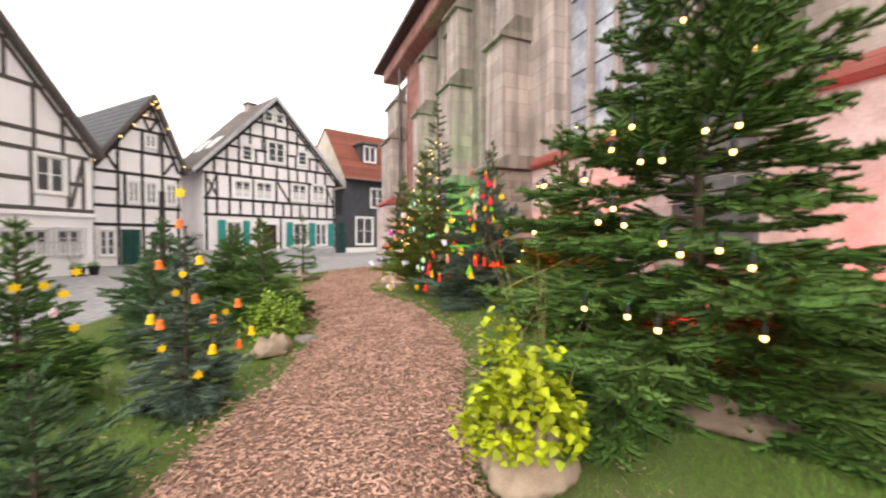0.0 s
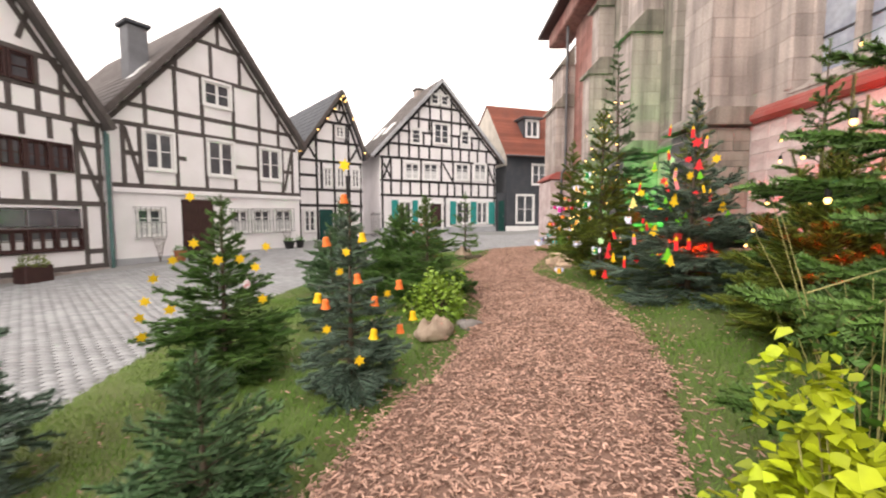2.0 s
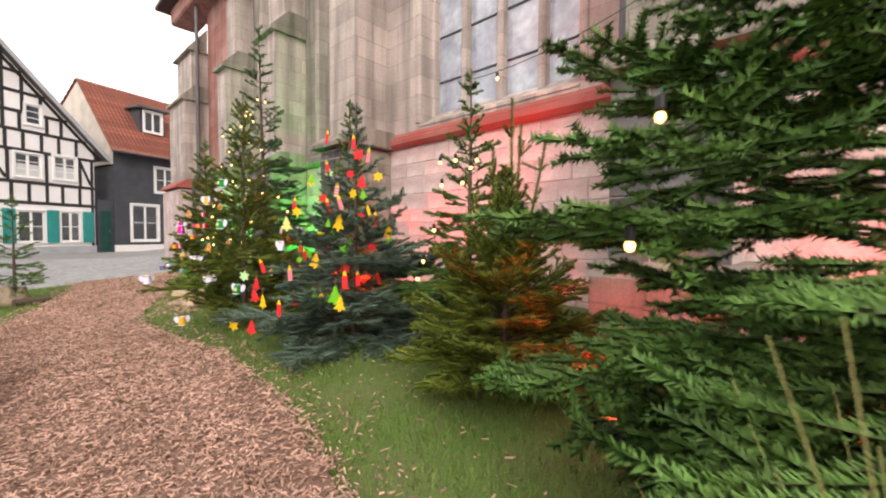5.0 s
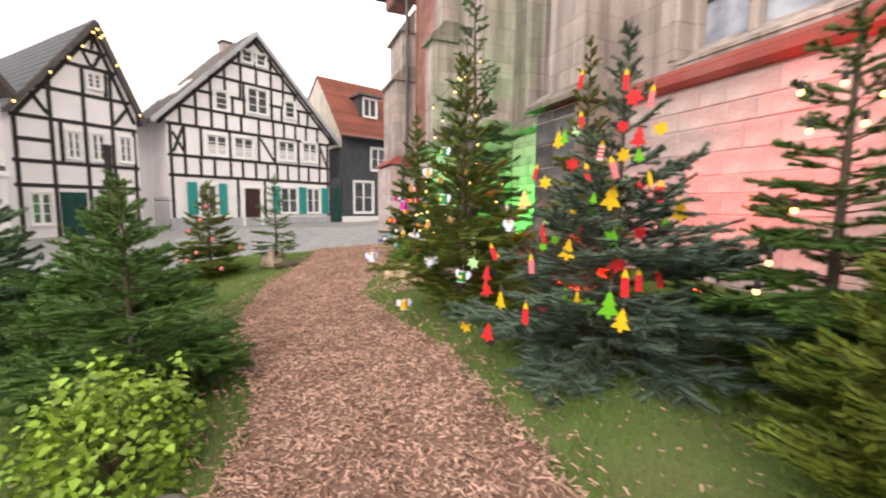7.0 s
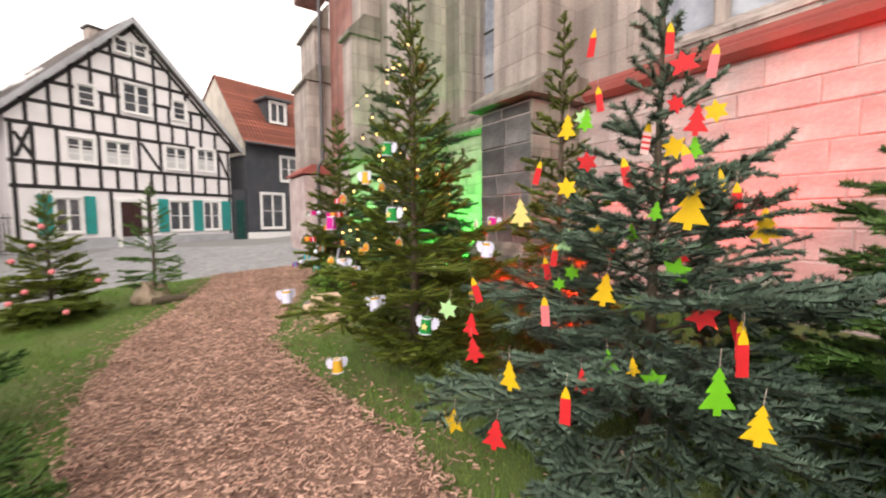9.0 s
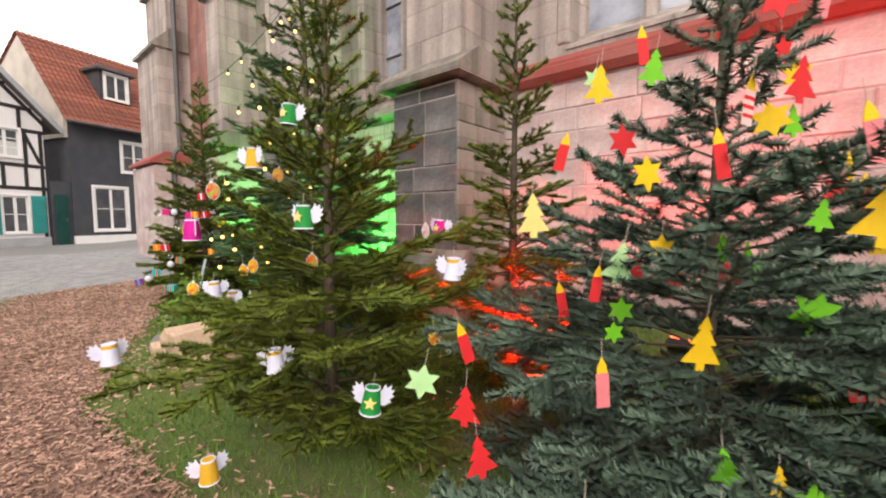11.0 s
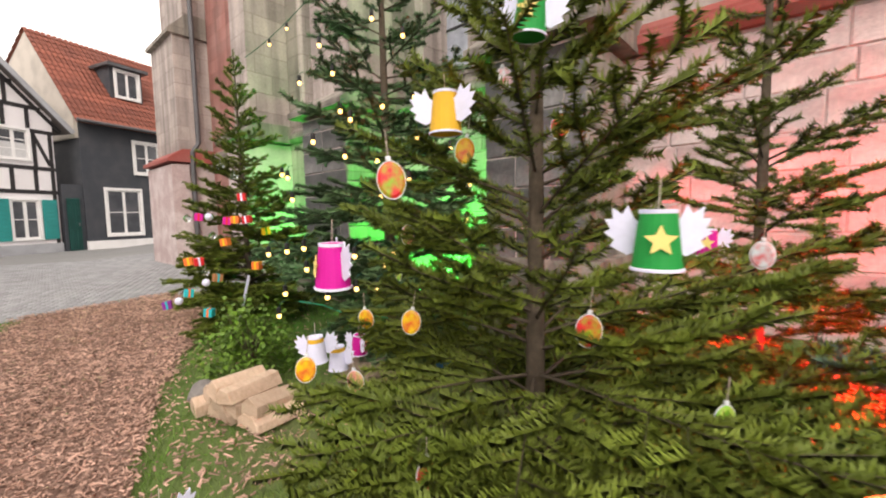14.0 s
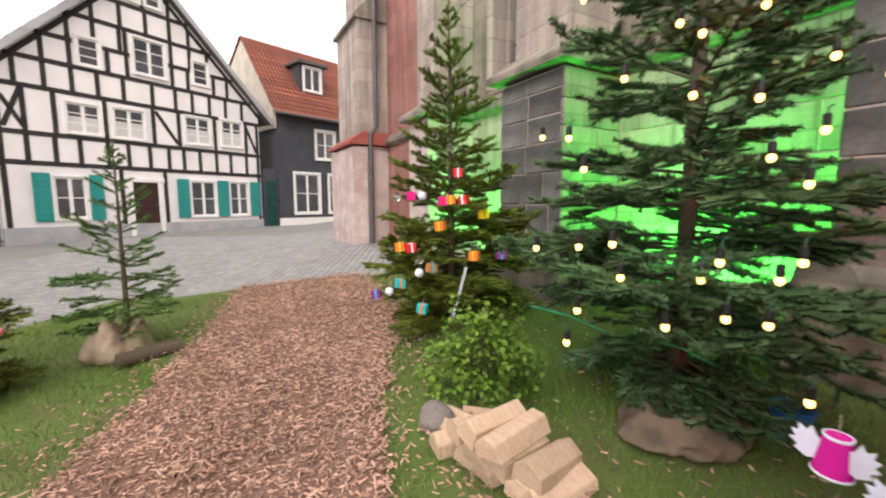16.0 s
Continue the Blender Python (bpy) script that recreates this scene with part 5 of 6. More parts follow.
bush(-2.36, 4.25, 0.36, 0.55, 41, "yellow-green variegated bush beside the path", LEAF_VARIEGATED, 1500, (0.025, 0.05))
bush(-1.12, 9.08, 0.33, 0.52, 42, "round green box bush beside the firewood", LEAF_BOX, 1700, (0.022, 0.042))
sack(-2.17, 3.58, 0.23, 0.16, 0.17, 2, "slumped beige hessian sack on the grass", HESSIAN_PALE)
sack(1.12, 1.32, 0.36, 0.26, 0.15, 3, "grey-brown hessian sack round a tree root")
sack(0.80, 1.45, 0.18, 0.15, 0.11, 4, "grey-brown hessian sack round a tree root")
sack(-0.33, 8.40, 0.28, 0.22, 0.15, 5, "torn hessian sack round a tree root")
sack(-3.95, 10.72, 0.24, 0.22, 0.30, 6, "pale hessian sack round a tree root", HESSIAN_PALE)


def stone(x, y, sx, sy, sz, seed):
    bm = bmesh.new()
    bmesh.ops.create_icosphere(bm, subdivisions=3, radius=1)
    for v in bm.verts:
        k = 1 + 0.22 * noise.noise(v.co * 1.1 + Vector((seed, 0, 0))) + 0.06 * noise.noise(v.co * 4 + Vector((seed, 2, 0)))
        v.co = Vector((v.co.x * sx * k, v.co.y * sy * k, max(v.co.z, -0.4) * sz * k + sz * 0.3))
    me = mesh_of("field_stone", bm)
    me.materials.append(FIELDSTONE)
    ob = new("field_stone", me)
    ob.matrix_world = pose(x, y, ground_z(x, y), 0, 0, seed * 30)
    return tagged(ob, "grey rounded field stone on the grass", "stone", "field stones")


stone(-1.86, 3.88, 0.13, 0.09, 0.075, 1)
stone(-2.0, 4.02, 0.08, 0.07, 0.05, 2)
stone(-1.44, 8.84, 0.13, 0.10, 0.09, 3)


# ---- firewood ----
def log(x, y, z, yaw, length, w, seed, pitch=0, roll=0):
    r = random.Random(seed)
    outline = [(-w * 0.55, 0), (w * 0.5, r.uniform(-0.01, 0.01)), (w * 0.42, w * r.uniform(0.45, 0.7)), (-w * 0.1, w * r.uniform(0.7, 0.9)), (-w * 0.5, w * r.uniform(0.3, 0.5))]
    bm = prism(outline, -length / 2, length / 2)
    for v in bm.verts:
        v.co += Vector((r.uniform(-1, 1), r.uniform(-1, 1), r.uniform(-1, 1))) * 0.006
    bmesh.ops.bevel(bm, geom=list(bm.edges), offset=0.004, segments=1, affect="EDGES")
    me = mesh_of("firewood_log", bm)
    me.materials.append(SPLIT_WOOD)
    ob = new("firewood_log", me)
    ob.matrix_world = pose(x, y, z, pitch, roll, yaw)
    return tagged(ob, "pale split firewood log in a small pile", "log", "firewood pile")


wz = ground_z(-1.15, 8.35)
wr = random.Random(9)
n = 0
for count, lift, start in ((5, 0.0, 0.0), (4, 0.070, 0.06), (2, 0.138, 0.16)):
    for k in range(count):
        t = start + k * 0.135 + wr.uniform(-0.015, 0.015)
        log(-1.33 + t * 0.55 + wr.uniform(-0.02, 0.02), 8.62 - t * 0.85, wz + lift + 0.004, -64 + wr.uniform(-13, 13), wr.uniform(0.29, 0.36), wr.uniform(0.12, 0.15), 50 + n, wr.uniform(-5, 5), wr.uniform(-14, 14))
        n += 1
for k in range(3):
    log(-1.40 + 0.12 * k, 8.74 + 0.03 * k, ground_z(-1.4, 8.7) + 0.005, 15 + 25 * k, 0.28, 0.1, 80 + k)
for x, y, yaw in ((-3.68, 10.5, 40), (-3.58, 10.58, 30)):
    part_log = rod([(-0.17, 0, 0.06), (0.17, 0, 0.06)], 0.06, 14)
    me = mesh_of("round_log", part_log)
    me.materials.append(BARK)
    ob = new("round_log", me)
    ob.matrix_world = pose(x, y, ground_z(x, y), 0, 0, yaw)
    tagged(ob, "short round log with bark lying beside a sack", "log", "round logs")

# ---- ornaments ----
COLOURS = {"red": (0.70, 0.025, 0.03), "yellow": (0.85, 0.55, 0.01), "green": (0.16, 0.55, 0.015), "pale_green": (0.45, 0.75, 0.35), "pale_yellow": (0.85, 0.68, 0.22), "pink": (0.80, 0.22, 0.24), "striped": (0.80, 0.55, 0.52), "orange": (0.85, 0.20, 0.04), "white": (0.74, 0.75, 0.92),
    "magenta": (0.62, 0.01, 0.30), "gold": (0.72, 0.42, 0.03), "deep_green": (0.01, 0.28, 0.05), "purple": (0.25, 0.03, 0.30), "teal": (0.02, 0.45, 0.50), "brown": (0.42, 0.20, 0.08), "clear": (0.75, 0.78, 0.80)}
PAPER = {k: material(f"{k}_paper", v, 0.65, 0.04, 20, 120, 0.1, second=tuple(c * 0.85 for c in v)) for k, v in COLOURS.items()}
BALL_GLASS = glass("clear_bauble")
THREAD = material("thread", (0.5, 0.42, 0.36), 0.9, 0.05, 10, 60, 0.0)
SHARED = {}


def flat_shape(outline, thick=0.0025):
    return prism(outline, -thick / 2, thick / 2)


def shared(key, make, mat):
    if key not in SHARED:
        me = mesh_of(key.split(":")[0], make())
        me.materials.append(mat)
        SHARED[key] = me
    return SHARED[key]


def star_outline(points, r1, r2):
    return [((r1 if k % 2 == 0 else r2) * math.sin(math.pi * k / points), (r1 if k % 2 == 0 else r2) * math.cos(math.pi * k / points)) for k in range(2 * points)]


FIR_OUTLINE = [(0, 0.065), (0.018, 0.035), (0.010, 0.035), (0.032, 0.0), (0.018, 0.0), (0.048, -0.042), (0.010, -0.042), (0.010, -0.06), (-0.010, -0.06), (-0.010, -0.042), (-0.048, -0.042), (-0.018, 0.0), (-0.032, 0.0), (-0.010, 0.035), (-0.018, 0.035)]


def hang(name, parts, x, y, z, yaw, label, category, group, size=1.0, top=0.06, tilt=0.0):
    ob = thing(name, pose(x, y, z, 0, tilt, yaw) @ Matrix.Diagonal((size, size, size, 1)), label, category, group)
    for pname, me in parts:
        part(pname, me, None, ob)
    part("thread", shared(f"thread:{top}", lambda: rod([(0, 0, top), (0.002, 0.001, top + 0.05)], 0.0012, 4), THREAD), None, ob)
    return ob


def hang_star(colour, x, y, z, yaw, size=1.0):
    me = shared(f"star:{colour}", lambda: flat_shape(star_outline(6, 0.056, 0.031)), PAPER[colour])
    ob = hang("paper_star", [("star", me)], x, y, z, yaw, f"{colour.replace('_', ' ')} six-pointed paper star hanging on a tree", "star", "paper stars", size, 0.056, (x * 977) % 30 - 15)
    return ob


def hang_fir(colour, x, y, z, yaw, size=1.0):
    me = shared(f"fir:{colour}", lambda: flat_shape(FIR_OUTLINE), PAPER[colour])
    return hang("paper_fir", [("fir", me)], x, y, z, yaw, f"{colour.replace('_', ' ')} cut-out paper fir tree hanging on a tree", "paper tree", "paper firs", size, 0.065, (x * 577) % 20 - 10)


def hang_candle(colour, x, y, z, yaw, size=1.0):
    me = shared(f"candle:{colour}", lambda: flat_shape([(-0.019, -0.06), (0.019, -0.06), (0.018, 0.035), (-0.018, 0.035)]), PAPER[colour])
    fl = shared("flame:yellow", lambda: flat_shape([(-0.016, 0.035), (0.016, 0.035), (0.012, 0.055), (0.0, 0.08), (-0.013, 0.053)], 0.003), PAPER["yellow"])
    parts = [("candle", me), ("flame", fl)]
    if colour == "striped":
        for k in range(3):
            parts.append(("stripe", shared(f"stripe:{k}", lambda: box(-0.0185, 0.0185, -0.0018, 0.0018, -0.04 + 0.024 * k, -0.03 + 0.024 * k), PAPER["red"])))
    return hang("paper_candle", parts, x, y, z, yaw, ("red and white striped" if colour == "striped" else colour) + " paper candle with a yellow flame", "paper candle", "paper candles", size, 0.078, (x * 777) % 36 - 18)


def hang_bell(colour, x, y, z, yaw, size=1.0):
    me = shared(f"bell:{colour}", lambda: lathe([(0.030, -0.034), (0.0285, -0.026), (0.023, -0.01), (0.021, 0.02), (0.016, 0.027), (0.002, 0.029)], 14), PAPER[colour])
    rim = shared(f"rim:{colour}", lambda: lathe([(0.029, -0.038), (0.033, -0.036), (0.031, -0.032), (0.028, -0.033)], 14, False), PAPER[colour])
    return hang("cup_bell", [("bell", me), ("rim", rim)], x, y, z, yaw, f"{colour} cardboard bell hanging on a spruce", "bell", "cardboard bells", size, 0.028, (x * 333) % 16 - 8)


WING = [(0.0, -0.022), (0.020, -0.030), (0.046, -0.016), (0.040, -0.006), (0.056, 0.006), (0.046, 0.012), (0.055, 0.028), (0.042, 0.028), (0.044, 0.046), (0.028, 0.036), (0.020, 0.050), (0.010, 0.028), (0.0, 0.02)]


def hang_angel(colour, x, y, z, yaw, size=1.0):
    body = {"green": "deep_green"}.get(colour, colour)
    cup = shared(f"cup:{body}", lambda: lathe([(0.036, -0.045), (0.0362, -0.042), (0.0265, 0.043), (0.026, 0.045)], 20), PAPER[body])
    rim = shared("cuprim:white", lambda: lathe([(0.035, -0.047), (0.0385, -0.047), (0.0385, -0.043), (0.036, -0.042)], 20, False), PAPER["white"])
    lid = shared("cuplid:white", lambda: lathe([(0.0272, 0.040), (0.0275, 0.046), (0.024, 0.0465), (0.023, 0.043)], 20), PAPER["white"])
    right = shared("wing:r", lambda: bm_moved(flat_shape(WING, 0.002), pose(0.022, 0.012, 0.004, 0, 0, 12)), PAPER["white"])
    left = shared("wing:l", lambda: bm_moved(flat_shape([(-a, b) for a, b in WING][::-1], 0.002), pose(-0.022, 0.012, 0.004, 0, 0, -12)), PAPER["white"])
    parts = [("cup", cup), ("cup_rim", rim), ("cup_base", lid), ("wing", right), ("wing", left)]
    if colour == "white":
        parts.append(("cup_band", shared("cup_band:brown", lambda: lathe([(0.0292, 0.026), (0.0276, 0.040), (0.0268, 0.040), (0.0284, 0.026)], 20, False), PAPER["gold"])))
    if colour in ("green", "magenta"):
        parts.append(("star", shared("cupstar:gold", lambda: bm_moved(flat_shape(star_outline(5, 0.024, 0.011), 0.002), pose(0, -0.0345, 0.0, -6)), PAPER["pale_yellow"])))
    ob = hang("cup_angel", parts, x, y, z, yaw, f"{colour} paper cup angel with white paper wings", "paper angel", "cup angels", size, 0.045, (x * 431) % 14 - 7)
    return ob


def bm_moved(bm, m):
    bmesh.ops.transform(bm, matrix=m, verts=bm.verts)
    return bm


def round_profile(r, n=9, zs=1.0):
    return [(max(0.0008, r * math.sin(math.pi * k / n)), -r * zs * math.cos(math.pi * k / n)) for k in range(n + 1)]


OTHER = {"red": "green", "green": "pale_yellow", "yellow": "red", "pink": "green", "clear": "red"}
PAINTED = {k: material(f"{k}_painted_film", COLOURS[k], 0.35, 0.08, 38, 160, 0.1, second=COLOURS[v], amount=1.0, spec=0.5) for k, v in OTHER.items()}


def hang_bauble(colour, x, y, z, yaw, size=1.0):
    shape = Matrix.Diagonal((0.86, 1.0, 1.14, 1)) @ pose(0, 0, 0, 90)
    disc = shared(f"bauble:{colour}", lambda: bm_moved(lathe([(0.024, -0.004), (0.030, -0.001), (0.030, 0.001), (0.024, 0.004)], 20), shape), PAINTED[colour])
    rim = shared("bauble_rim", lambda: bm_moved(lathe([(0.0302, -0.0014), (0.0318, -0.0014), (0.0318, 0.0014), (0.0302, 0.0014)], 20, False), shape), PAPER["clear"])
    loop = shared("bauble_cap:gold", lambda: box(-0.005, 0.005, -0.003, 0.003, 0.034, 0.044, bevel=0.001), PAPER["clear"])
    return hang("painted_bauble", [("disc", disc), ("rim", rim), ("cap", loop)], x, y, z, yaw, f"flat oval bauble painted {colour} and {OTHER[colour].replace('_', ' ')}", "bauble", "painted baubles", size, 0.042, (x * 677) % 20 - 10)


def hang_ball(colour, x, y, z, yaw, size=1.0):
    mat = BALL_GLASS if colour == "clear" else PAPER[colour]
    ball = shared(f"ball:{colour}", lambda: lathe(round_profile(0.034, 12), 18), mat)
    ball.polygons.foreach_set("use_smooth", [True] * len(ball.polygons))
    cap = shared("ball_cap", lambda: lathe([(0.008, 0.031), (0.008, 0.040), (0.003, 0.042)], 10), ZINC)
    return hang("glass_ball", [("ball", ball), ("cap", cap)], x, y, z, yaw, f"{colour} Christmas ball on a metal cap", "ball", "christmas balls", size, 0.042)


def hang_gift(colour, x, y, z, yaw, size=1.0):
    b = shared(f"gift:{colour}", lambda: box(-0.036, 0.036, -0.03, 0.03, -0.034, 0.034, bevel=0.002), PAPER[colour])
    other = {"orange": "yellow", "red": "white", "teal": "orange", "purple": "teal", "brown": "teal", "yellow": "green", "magenta": "red"}[colour]
    r1 = shared(f"ribbon:{other}", lambda: box(-0.008, 0.008, -0.0315, 0.0315, -0.0355, 0.0355), PAPER[other])
    return hang("gift_box", [("box", b), ("ribbon", r1)], x, y, z, yaw, f"little {colour} gift box with a {other} ribbon", "gift box", "little gift boxes", size, 0.035, (x * 531) % 20 - 10)


def bulb(x, y, z, size=1.0):
    ob = thing("light_bulb", pose(x, y, z) @ Matrix.Diagonal((size, size, size, 1)), "warm white globe bulb glowing on a light string", "light bulb", "string light bulbs")
    g = shared("globe", lambda: lathe(round_profile(0.0135, 8, 1.15), 12), BULB)
    part("globe", g, None, ob)
    part("socket", shared("socket", lambda: lathe([(0.009, 0.012), (0.013, 0.02), (0.013, 0.05), (0.008, 0.054)], 10), BLACK_PLASTIC), None, ob)
    part("lead", shared("lead", lambda: rod([(0, 0, 0.05), (0.01, 0.004, 0.075), (0.035, 0.01, 0.085)], 0.0025, 5), CABLE), None, ob)
    return ob



# paper ornaments on the blue-green spruce
hang_candle("red", 0.221, 5.353, 2.149, -58)
hang_candle("red", 0.395, 5.024, 2.054, -21)
hang_star("red", 0.430, 4.975, 1.936, -34, 1.15)
hang_candle("pink", 0.497, 4.890, 1.917, -47)
hang_star("red", 0.338, 4.917, 1.744, -10, 0.8)
hang_fir("red", 0.441, 4.909, 1.680, -23, 1.1)
hang_star("yellow", 0.623, 4.984, 1.749, -36)
hang_fir("yellow", 0.057, 5.302, 1.714, -49)
hang_candle("striped", 0.219, 4.944, 1.593, -12)
hang_star("red", 0.164, 5.288, 1.544, -25, 1.0)
hang_candle("pink", 0.188, 4.688, 1.459, -38)
hang_candle("red", -0.098, 5.309, 1.481, -51, 0.85)
hang_star("yellow", -0.114, 5.013, 1.392, -14, 0.85)
hang_star("red", 0.396, 4.801, 1.352, -27, 0.9)
hang_candle("red", 0.530, 4.782, 1.330, -40)
hang_fir("yellow", 0.637, 4.742, 1.228, -53, 1.2)
hang_fir("green", 0.811, 5.176, 1.127, -16)
hang_star("red", 0.622, 5.157, 1.064, -29)
hang_star("green", 0.244, 4.786, 1.047, -42, 1.1)
hang_fir("yellow", 0.167, 4.651, 1.299, -55, 1.35)
hang_fir("green", 0.185, 4.975, 1.199, -18, 0.65)
hang_candle("red", 0.148, 4.973, 1.448, -31)
hang_fir("green", 0.100, 4.742, 1.288, -44, 0.6)
hang_candle("red", 0.175, 5.099, 1.087, -57, 0.9)
hang_fir("pale_yellow", -0.160, 5.368, 1.289, -20, 1.15)
hang_star("yellow", 0.109, 5.107, 1.193, -33, 0.8)
hang_star("green", 0.016, 5.169, 1.004, -46, 0.75)
hang_candle("red", -0.370, 5.442, 0.883, -9)
hang_candle("pink", -0.167, 5.085, 0.837, -22)
hang_star("pale_green", -0.527, 5.436, 0.799, -35)
hang_fir("red", -0.429, 5.353, 0.732, -48)
hang_fir("red", -0.449, 5.248, 0.638, -11)
hang_fir("yellow", 0.029, 4.937, 0.957, -24, 1.15)
hang_star("red", 0.210, 4.622, 0.910, -37, 1.1)
hang_candle("red", 0.560, 4.785, 0.801, -50)
hang_candle("red", 0.161, 4.427, 0.827, -13, 1.1)
hang_candle("red", 0.300, 4.547, 0.825, -26)
hang_fir("red", -0.168, 4.781, 0.641, -39, 0.8)
hang_star("green", 0.093, 4.710, 0.639, -52)
hang_fir("green", 0.088, 4.441, 0.713, -15, 1.25)
hang_fir("yellow", 0.095, 4.312, 0.666, -28)
hang_candle("red", -0.300, 4.685, 0.597, -41)
hang_fir("green", 0.002, 4.859, 0.677, -54, 0.8)
hang_fir("yellow", 0.042, 4.766, 0.683, -17, 0.6)
hang_fir("red", -0.493, 4.861, 0.432, -30)
hang_star("yellow", -0.623, 4.998, 0.436, -43)
hang_fir("yellow", -0.402, 4.936, 0.626, -56)
hang_star("pale_green", 0.27, 5.50, 1.82, -19, 0.9)
hang_candle("red", 0.01, 5.40, 0.99, -32, 0.9)
hang_fir("pale_green", -0.035, 5.14, 1.152, -45)
hang_star("yellow", 0.37, 4.95, 1.57, -58)
hang_fir("green", 0.46, 4.93, 1.57, -21, 0.8)
hang_candle("red", 0.20, 5.25, 1.84, -34, 0.9)
hang_fir("green", 0.03, 5.10, 1.70, -47, 0.8)
hang_candle("yellow", 0.47, 4.80, 1.41, -10, 0.7)
hang_star("green", -0.08, 5.12, 0.96, -23, 0.6)
hang_candle("red", -0.06, 5.20, 1.08, -36, 0.8)
hang_fir("green", 0.34, 4.95, 1.13, -49, 0.6)
hang_star("red", 0.06, 5.15, 1.12, -12, 0.7)
# cup angels and painted baubles on the green spruce
hang_angel("green", -0.73, 6.05, 1.29, -50)
hang_angel("magenta", -1.115, 6.50, 1.235, -95)
hang_angel("white", -0.157, 5.86, 1.07, 120)
hang_angel("magenta", 0.09, 6.41, 1.23, -60)
hang_angel("gold", -0.86, 6.47, 1.56, 130)
hang_angel("white", -0.84, 6.13, 0.71, -20)
hang_angel("green", -0.585, 5.71, 0.65, -30)
hang_angel("white", -1.45, 6.65, 0.69, 23)
hang_angel("gold", -1.09, 6.19, 0.29, 9)
hang_angel("green", -0.72, 6.35, 1.75, -53)
hang_bauble("green", -0.45, 6.08, 0.91, -19)
hang_bauble("clear", -0.13, 6.16, 1.22, -74)
hang_bauble("red", -1.03, 6.38, 1.40, -21)
hang_bauble("yellow", -0.74, 6.58, 1.50, -16)
hang_bauble("pink", -0.75, 6.93, 1.27, 6)
hang_bauble("red", -0.66, 6.24, 1.09, -40)
hang_bauble("red", -0.96, 6.40, 0.79, 8)
hang_bauble("clear", -0.50, 6.72, 1.76, -25)
hang_angel("white", -1.03, 7.12, 0.87, -18)
hang_bauble("yellow", -1.13, 6.77, 0.93, -16)
hang_bauble("yellow", -0.86, 6.68, 1.04, -35)
hang_bauble("pink", -0.97, 6.86, 0.83, -35)
hang_bauble("red", -0.48, 6.50, 1.57, -52)
hang_bauble("yellow", -0.26, 5.84, 0.79, -48)
hang_angel("magenta", -0.77, 7.46, 0.75, 110)
hang_angel("white", -0.93, 7.22, 0.79, -68)
hang_bauble("green", -0.69, 7.16, 1.11, -85)
hang_bauble("yellow", -0.88, 7.01, 0.98, -34)
# gift boxes and glass balls on the spruce by the corner
hang_gift("magenta", -1.44, 10.06, 1.36, -4)
hang_gift("magenta", -1.21, 9.90, 1.32, -16)
hang_ball("clear", -1.54, 10.23, 1.35, -19)
hang_ball("white", -1.36, 9.98, 1.36, -2)
hang_ball("clear", -1.24, 10.10, 1.84, 9)
hang_ball("clear", -1.13, 10.01, 1.74, -14)
hang_gift("orange", -1.15, 9.88, 1.33, -16)
hang_gift("red", -1.05, 9.87, 1.33, -38)
hang_gift("yellow", -0.90, 9.85, 1.22, 7)
hang_gift("orange", -1.24, 9.84, 1.13, -36)
hang_gift("orange", -1.54, 9.99, 0.96, -5)
hang_gift("red", -1.46, 9.91, 0.96, 13)
hang_gift("orange", -1.00, 9.73, 0.91, -36)
hang_gift("purple", -0.77, 9.78, 0.91, -6)
hang_gift("brown", -1.32, 9.77, 0.82, 16)
hang_ball("white", -1.41, 9.80, 0.78, 0)
hang_gift("teal", -1.55, 9.87, 0.69, 12)
hang_ball("white", -1.63, 9.92, 0.62, -25)
hang_gift("purple", -1.73, 10.06, 0.57, -5)
hang_gift("teal", -1.40, 9.70, 0.53, -27)
hang_ball("clear", -1.34, 9.91, 1.19, 11)
hang_ball("clear", -1.41, 9.84, 0.87, -19)
hang_gift("red", -1.08, 9.94, 1.54, -15)
# bells and stars on the blue-grey spruce
hang_bell("orange", -2.45, 2.14, 0.94, 61)
hang_bell("orange", -2.33, 1.95, 0.54, 53)
hang_bell("orange", -2.07, 2.14, 0.54, 54)
hang_bell("orange", -2.00, 2.38, 0.62, 21)
hang_bell("yellow", -2.03, 2.05, 0.34, 26)
hang_bell("orange", -2.00, 2.39, 0.29, 37)
hang_bell("orange", -2.16, 2.07, 0.70, 28)
hang_bell("yellow", -2.41, 1.98, 0.57, 23)
hang_bell("yellow", -2.20, 2.21, 0.97, 23)
hang_bell("yellow", -1.91, 2.42, 0.39, 2)
hang_star("yellow", -2.25, 2.08, 0.87, 24, 0.6)
hang_star("yellow", -2.27, 2.03, 0.74, 59, 0.6)
hang_star("yellow", -2.08, 2.35, 0.55, 51, 0.6)
hang_star("yellow", -2.29, 1.90, 0.38, 40, 0.6)
hang_star("yellow", -2.07, 1.93, 0.19, 29, 0.7)
hang_bell("orange", -2.33, 2.19, 1.24, 22)
hang_star("yellow", -2.34, 2.22, 1.47, 8, 0.85)
